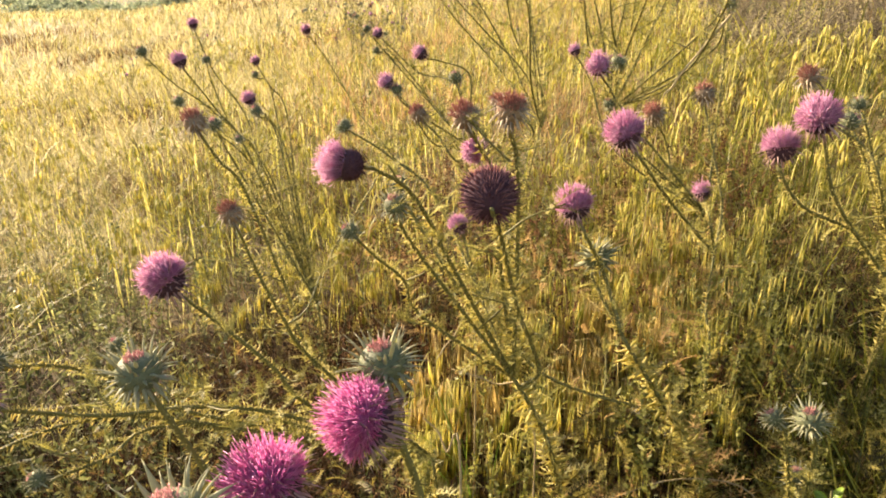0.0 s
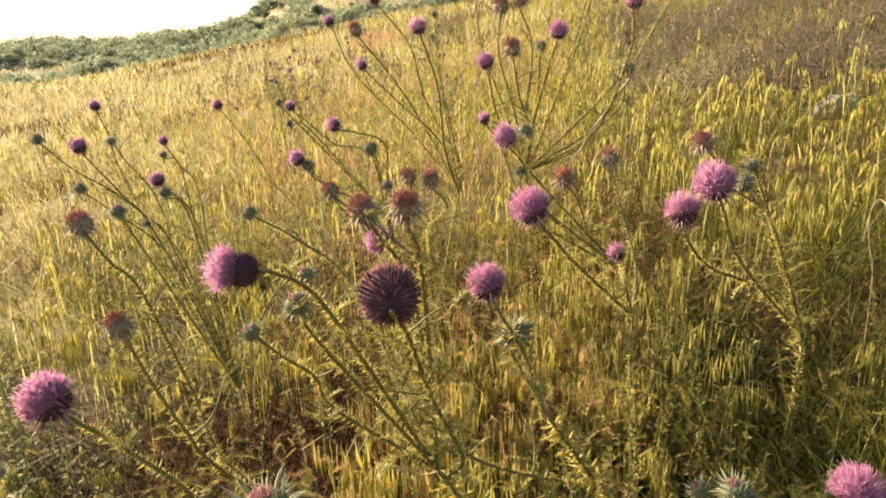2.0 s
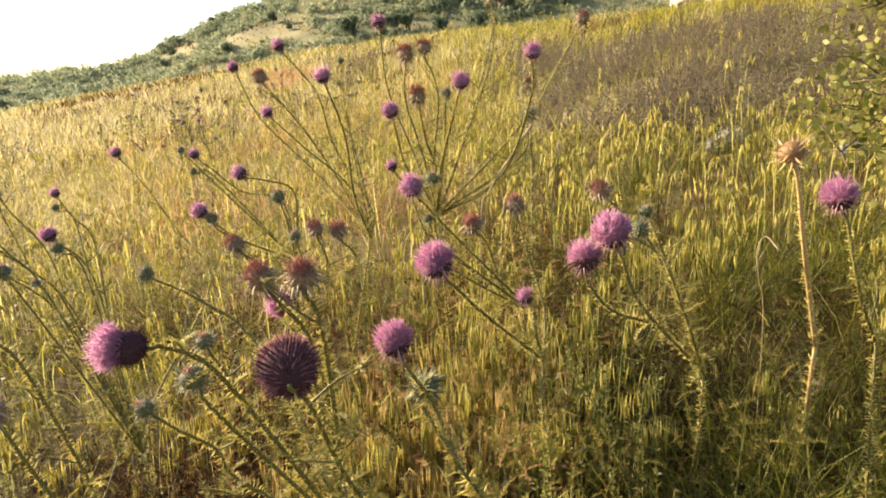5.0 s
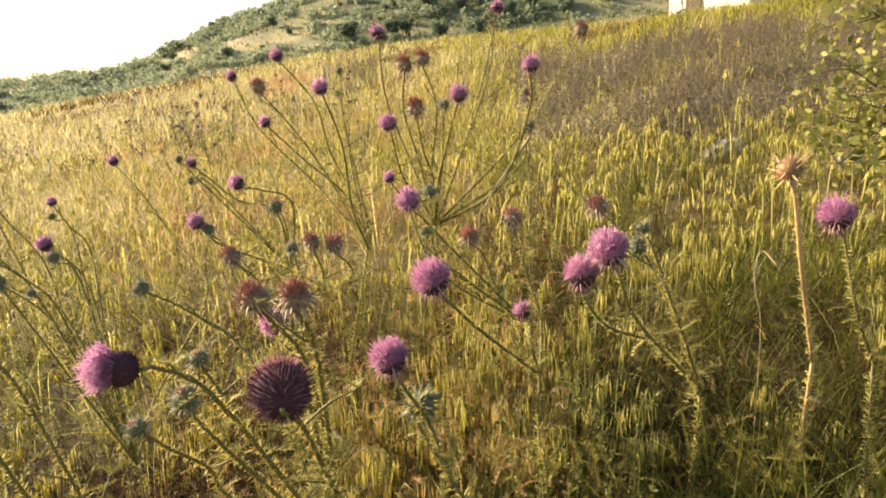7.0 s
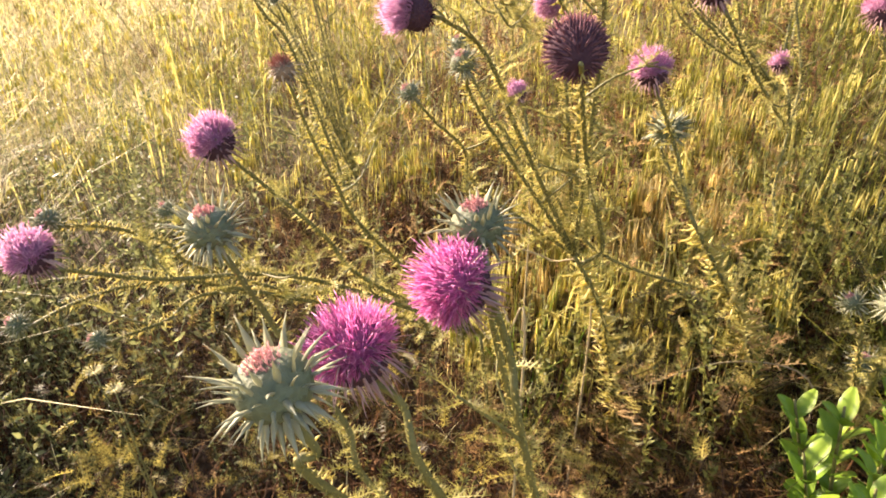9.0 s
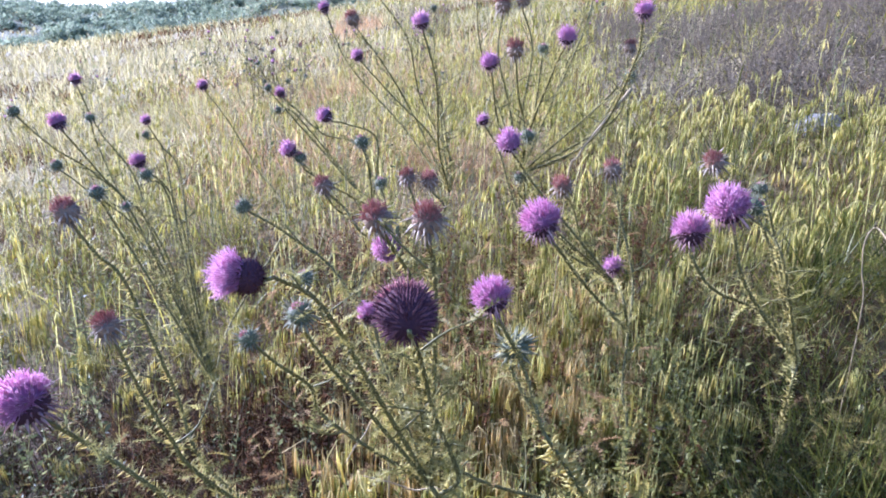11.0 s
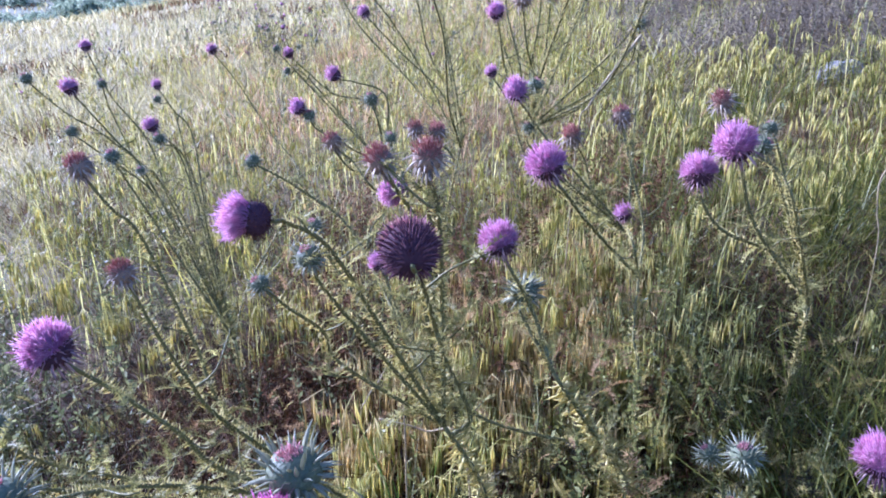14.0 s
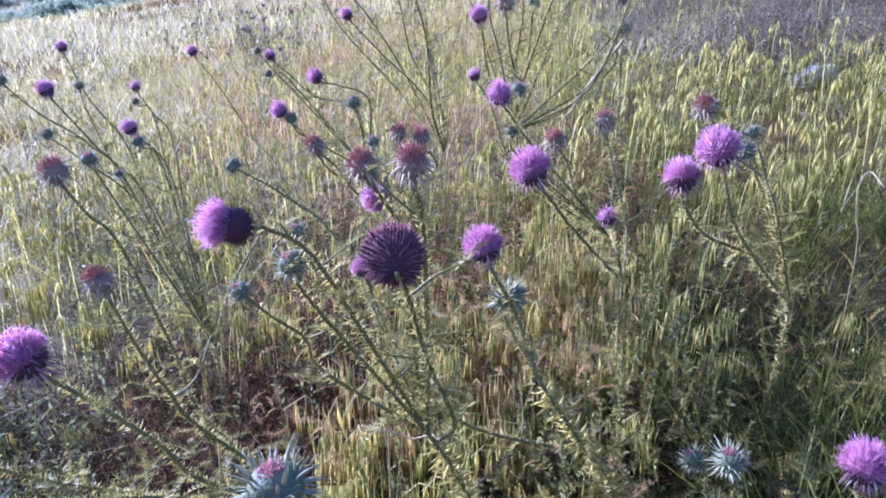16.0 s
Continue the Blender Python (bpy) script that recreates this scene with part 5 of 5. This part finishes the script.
build_far_thistles()
YELLOW = [(-0.336, 0.491, 0.529), (-0.367, 0.485, 0.514)]
M_YELLOW = material("petal_cream", (0.70, 0.62, 0.28), (0.88, 0.84, 0.58), 0.5, 0.4)
BUSH = (0.55, 0.605)
TREE = (2.64, 2.24)
STALKS = [
    [(0.52, 1.83, -0.03), (0.535, 1.82, 0.66), (0.56, 1.81, 0.765), (0.615, 1.80, 0.853), (0.677, 1.79, 0.941)],
    [(1.092, 1.366, 0.027), (1.092, 1.366, 0.482), (1.081, 1.377, 0.589), (1.074, 1.378, 0.656), (1.091, 1.376, 0.688), (1.099, 1.337, 0.664)],
    [(0.054, 1.040, -0.152), (0.054, 1.040, 0.434), (0.014, 1.034, 0.425), (-0.013, 0.997, 0.401)],
    [(0.039, 0.640, -0.177), (0.039, 0.640, 0.458), (0.022, 0.653, 0.475), (0.011, 0.666, 0.494), (-0.006, 0.666, 0.513)],
    [(0.534, 0.919, -0.085), (0.534, 0.919, 0.185), (0.406, 0.941, 0.217), (0.230, 0.901, 0.176)],
    [(0.148, 0.881, -0.147), (0.148, 0.881, 0.377), (0.084, 0.912, 0.413), (0.018, 0.923, 0.430)],
]
M_TREELEAF = material("tree_leaf", (0.13, 0.15, 0.03), (0.36, 0.34, 0.10), 0.5, 0.4, vary=0.7, by="island")


# ---- other plants and stones ----
def oval_leaf(name, mat, long, wide):
    """A thick oval leaf along +x, keeled and curved, with a short stalk."""
    s = Soup()
    rows = np.linspace(0, 1, 6)
    top, low = [], []
    for u in rows:
        w = wide * math.sin(math.pi * (0.06 + 0.88 * u)) ** 0.8
        z = 0.18 * long * u * (1 - u) - 0.10 * long * u * u
        top += [(u * long, -w / 2, z + 0.1 * w), (u * long, 0, z), (u * long, w / 2, z + 0.1 * w)]
    low = [(x, y, z - 0.02 * wide) for x, y, z in top]
    n = len(top)
    quads = []
    for i in range(5):
        for k in range(2):
            q = (3 * i + k, 3 * i + 3 + k, 3 * i + 4 + k, 3 * i + 1 + k)
            quads += [q, tuple(n + c for c in reversed(q))]
        for k in (0, 2):
            quads.append((3 * i + k, 3 * i + 3 + k, n + 3 * i + 3 + k, n + 3 * i + k))
    s.add(top + low, (), quads)
    return s.mesh(name, mat, True)


def leafy_shoot(bush, leaf, root, tip, bend, leaves, size, mat, r0=0.004):
    """A woody shoot with leaves set round it towards its tip."""
    root, tip = np.array(root), np.array(tip)
    line = spline([root, (root + tip) / 2 + np.array(bend), tip], 6)
    s = Soup()
    tube(s, line, r0, r0 * 0.4, 6)
    child("shoot", s.mesh("shoot", mat, True), bush)
    for k in range(leaves):
        u = 0.35 + 0.65 * (k + random.random()) / leaves
        i = min(int(u * (len(line) - 1)), len(line) - 2)
        p, d = Vector(line[i]), Vector(unit(line[i + 1] - line[i]))
        a = k * 2.4 + random.uniform(-0.4, 0.4)
        out = Vector((math.cos(a), math.sin(a), 0.25 + 0.6 * u)) + d * 0.6
        out.normalize()
        y = Vector((0, 0, 1)).cross(out).normalized()
        m = Matrix((out, y, out.cross(y))).transposed().to_4x4()
        m.translation = p
        g = size * random.uniform(0.7, 1.15)
        child("leaf", leaf, bush, m @ pose(0, 0, 0, random.uniform(-25, 25), 0, 0) @ Matrix.Diagonal((g, g, g, 1)))


def build_green_bush(x, y):
    bush = new("green_bush")
    bush.location = (x, y, float(ground_z(x, y)))
    tagged(bush, "bright green bush with oval leaves among dry grass", "bush")
    leaf = oval_leaf("leaf", M_BUSH, 1.0, 0.46)
    for k in range(24):
        a = k * 2.4
        reach = 0.03 + 0.13 * math.sqrt((k + 0.5) / 24)
        tip = (reach * math.cos(a) * 1.3, reach * math.sin(a), 0.47 + random.uniform(-0.10, 0.05) - reach * 0.6)
        leafy_shoot(bush, leaf, (0.02 * math.cos(a), 0.02 * math.sin(a), -0.02), tip, (0.03 * math.cos(a), 0.03 * math.sin(a), 0.05), 18, 0.043, M_STEM)


build_green_bush(BUSH[0], BUSH[1])


def build_tree(x, y, height, aim):
    """A small sprawling tree: a tapered trunk, crooked limbs, twigs and a loose crown of small leaves."""
    tree = new("small_tree")
    tree.location = (x, y, float(ground_z(x, y)))
    tagged(tree, "small sprawling tree with crooked twigs and yellowish leaves", "tree")
    rnd = random.Random(5)
    line = spline([(0, 0, -0.1), (0.05, 0.02, height * 0.25), (-0.04, 0.05, height * 0.5), (0.02, 0, height * 0.7)], 6)
    s = Soup()
    tube(s, line, 0.07, 0.035, 9, 0.1)
    child("trunk", s.mesh("trunk", M_BARK, True), tree)
    leaves = Soup()
    for k in range(18):
        a = aim + (rnd.uniform(-0.7, 0.7) if k < 14 else rnd.uniform(-3, 3))
        z0 = height * rnd.uniform(0.30, 0.68)
        reach = height * rnd.uniform(0.15, 0.31)
        rise = height * (rnd.uniform(-0.16, 0.34) if k < 14 else rnd.uniform(-0.1, 0.42))
        p0 = np.array((0, 0, z0))
        p1 = p0 + np.array((math.cos(a) * reach * 0.5, math.sin(a) * reach * 0.5, rise * 0.6 + 0.1))
        p2 = p0 + np.array((math.cos(a + 0.3) * reach, math.sin(a + 0.3) * reach, rise))
        limb = spline([p0, p1, p2], 7)
        s = Soup()
        tube(s, limb, 0.010, 0.003, 6, 0.1)
        for j in range(15):
            q = limb[rnd.randrange(4, len(limb))]
            way = unit([rnd.gauss(0, 1), rnd.gauss(0, 1), rnd.gauss(0.1, 0.7)])
            tip = q + way * rnd.uniform(0.12, 0.38)
            twig = spline([q, (q + tip) / 2 + np.array([rnd.gauss(0, 0.04) for _ in range(3)]), tip], 4)
            tube(s, twig, 0.0035, 0.0012, 4)
            for _ in range(13):
                c = twig[rnd.randrange(1, len(twig))] + np.array([rnd.gauss(0, 0.03) for _ in range(3)])
                d, b, e = frame_of([rnd.gauss(0, 1) for _ in range(3)])
                ln = rnd.uniform(0.028, 0.058)
                leaves.add([c, c + d * ln * 0.5 + b * ln * 0.24 + e * 0.002, c + d * ln, c + d * ln * 0.5 - b * ln * 0.24 + e * 0.002], [(0, 1, 2), (0, 2, 3)])
        child("limb", s.mesh("limb", M_BARK, True), tree)
    child("crown", leaves.mesh("crown", M_TREELEAF), tree)


build_tree(TREE[0], TREE[1], 1.9, math.radians(150))


def leaf_heap(rnd, centre, size, n, leaf):
    """Corner places of n small leaves heaped into an uneven, loose clump."""
    d = rnd.normal(0, 1, (n, 3))
    d /= np.linalg.norm(d, axis=1)[:, None]
    lump = 1 + 0.35 * np.sin(d[:, 0] * 5 + centre[0]) * np.cos(d[:, 1] * 4 + centre[1])
    p = d * (rnd.uniform(0.55, 1.0, n) * lump)[:, None] * np.array((size, size, size * 0.75)) + np.array(centre)
    a, b = rnd.normal(0, 1, (n, 3)) * leaf, rnd.normal(0, 1, (n, 3)) * leaf
    return np.stack([p - a, p + b, p + a], 1)


def build_scrub():
    """Low shrubs on the hillside behind the meadow, joined."""
    rnd = np.random.default_rng(3)
    verts = []
    for az0, az1, count, r0, r1 in ((-34, -4, 2200, 74, 146), (-4, 30, 2000, 74, 146), (30, 52, 200, 76, 140)):
        for _ in range(count):
            az, r = radians(rnd.uniform(az0, az1)), rnd.uniform(r0, r1)
            x, y = r * math.sin(az), r * math.cos(az)
            if patchy(x, y, 0.10, 2.5) < 0.30 and r < 138:
                continue
            size = rnd.uniform(0.3, 1.0) ** 1.5 * 1.2 * (1.0 + 0.4 * (r > 125))
            verts.append(leaf_heap(rnd, (x, y, float(ground_z(x, y)) + size * 0.4), size, int(70 * size) + 12, 0.16 * size ** 0.5))
    v = np.concatenate(verts).reshape(-1, 3)
    ob = new("hillside_scrub", mesh_of("hillside_scrub", v, np.arange(len(v)).reshape(-1, 3), M_SHRUB))
    tagged(ob, "low grey-green scrub covering the hillside, paled for haze", "shrubs", kind="stuff")


def build_hill_trees():
    """Dark round-crowned trees on the hill: three are built, the rest are copies of other sizes."""
    rnd = np.random.default_rng(12)
    first = []
    for k in range(3):
        tree = new("hill_tree")
        tagged(tree, "dark blue-green round tree on the distant hillside", "tree", "trees on the hill")
        s = Soup()
        tube(s, spline([(0, 0, -0.3), (0.05, 0.03, 0.8), (0.0, 0.1, 1.7)], 4), 0.16, 0.08, 7)
        for j in range(4):
            a = j * 1.6 + k
            tube(s, spline([(0, 0.05, 1.0 + 0.1 * j), (0.5 * math.cos(a), 0.5 * math.sin(a), 1.6), (0.9 * math.cos(a), 0.9 * math.sin(a), 2.1)], 3), 0.07, 0.03, 5)
        child("trunk", s.mesh("trunk", M_BARK, True), tree)
        heaps = [leaf_heap(rnd, (rnd.normal(0, 0.6), rnd.normal(0, 0.6), rnd.uniform(1.2, 2.9)), rnd.uniform(0.6, 1.0), 170, 0.15) for _ in range(9)]
        v = np.concatenate(heaps).reshape(-1, 3)
        child("crown", mesh_of("crown", v, np.arange(len(v)).reshape(-1, 3), M_WOOD), tree)
        first.append(tree)
    for i in range(150):
        az, r = radians(rnd.uniform(-13, 34) if i < 90 else rnd.uniform(2, 34)), rnd.uniform(74, 140)
        x, y = r * math.sin(az), r * math.cos(az)
        g = rnd.uniform(0.4, 1.1) * (0.65 if az < 0 else 1.0)
        m = pose(x, y, float(ground_z(x, y)), 0, 0, rnd.uniform(0, 360)) @ Matrix.Diagonal((g, g, g, 1))
        if i < 3:
            first[i].matrix_world = m
        else:
            copy_thing(first[i % 3], m)


def build_shed(x, y, turn):
    """A small plastered farm shed just behind the crest."""
    shed = new("farm_shed")
    shed.matrix_world = pose(x, y, float(ground_z(x, y)), 0, 0, turn)
    tagged(shed, "small pale plastered shed in the sun behind the crest", "shed")
    for name, mat, low, high in (("wall", M_PLASTER, (-2.2, -1.6, -0.6), (2.2, 1.6, 2.5)), ("door", M_BARK, (-1.2, -1.66, 0.0), (-0.3, -1.60, 2.0)), ("eave", M_BARK, (-2.4, -1.8, 2.42), (2.4, 1.8, 2.54))):
        bm = bmesh.new()
        bmesh.ops.create_cube(bm, size=1)
        for v in bm.verts:
            v.co = [(p + q) / 2 + c * (q - p) for p, q, c in zip(low, high, v.co)]
        bmesh.ops.bevel(bm, geom=bm.edges[:], offset=0.02, segments=2, affect="EDGES")
        me = bpy.data.meshes.new(name)
        bm.to_mesh(me)
        bm.free()
        me.materials.append(mat)
        child(name, me, shed)
    s = Soup()
    s.add([(-2.5, -1.9, 2.5), (2.5, -1.9, 2.5), (2.5, 1.9, 2.5), (-2.5, 1.9, 2.5), (-2.5, 0, 3.3), (2.5, 0, 3.3)], [(0, 4, 3), (1, 2, 5)], [(0, 1, 5, 4), (2, 3, 4, 5), (0, 3, 2, 1)])
    child("roof", s.mesh("roof", M_ROOF), shed, None, "weathered clay-coloured roof")


build_scrub()
build_hill_trees()
build_shed(21.2, 33.6, -62)


def build_rock(x, y, size, seed):
    bm = bmesh.new()
    bmesh.ops.create_icosphere(bm, subdivisions=3, radius=1)
    for v in bm.verts:
        q = v.co * 1.3 + Vector((seed * 3.1, 0, 0))
        v.co *= 0.8 + 0.35 * noise.noise(q) + 0.12 * noise.noise(q * 3)
        v.co.z *= 0.6
    me = bpy.data.meshes.new("boulder")
    bm.to_mesh(me)
    bm.free()
    me.materials.append(M_ROCK)
    ob = new("boulder", me)
    ob.matrix_world = pose(x, y, float(ground_z(x, y)) + size * 0.3, 0, 0, seed * 70) @ Matrix.Diagonal((size, size, size, 1))
    tagged(ob, "pale grey limestone boulder half hidden in grass", "rock", "boulders in the field")


for x, y, size, seed in ROCKS:
    build_rock(x, y, size, seed)


def build_stalk(name, points, r0, r1, text, mat=None):
    """A bare dead stalk through the given points."""
    line = spline(points, 6)
    s = Soup()
    tube(s, line - np.array(points[0]), r0, r1, 6)
    ob = new(name, s.mesh(name, mat or M_PALESTALK, True))
    ob.location = points[0]
    tagged(ob, text, "dry stalk")


for points, thick in zip(STALKS, ((0.0010, 0.0042), (0.0010, 0.0020), (0.0018, 0.001), (0.0018, 0.001), (0.0018, 0.001), (0.0018, 0.001))):
    build_stalk("dead_stalk", points, thick[0], thick[1], "pale dead bent stalk standing in the grass")


def build_yellow_flower(x, y, z, lean):
    """A small weed with one yellow daisy-like flower."""
    weed = new("yellow_flower")
    weed.location = (x, y, float(ground_z(x, y)))
    tagged(weed, "small weed with a pale yellow flower", "flower", "yellow flowers in the weeds")
    top = np.array((lean, -0.02, z - weed.location.z))
    s = Soup()
    tube(s, spline([(0, 0, -0.01), top * 0.5 + np.array((0.02, 0, 0)), top], 5), 0.0012, 0.0008, 5)
    child("stem", s.mesh("stem", M_STEM, True), weed)
    petals = Soup()
    for k in range(13):
        a = k * 2 * math.pi / 13
        out = np.array((math.cos(a), math.sin(a), 0.35))
        spike(petals, top + out * 0.002, out, 0.009, 0.004, 0.2)
    child("petal_ring", petals.mesh("petal_ring", M_YELLOW), weed, None, "pale yellow petals")


build_yellow_flower(YELLOW[0][0], YELLOW[0][1], YELLOW[0][2], -0.03)
build_yellow_flower(YELLOW[1][0], YELLOW[1][1], YELLOW[1][2], 0.02)
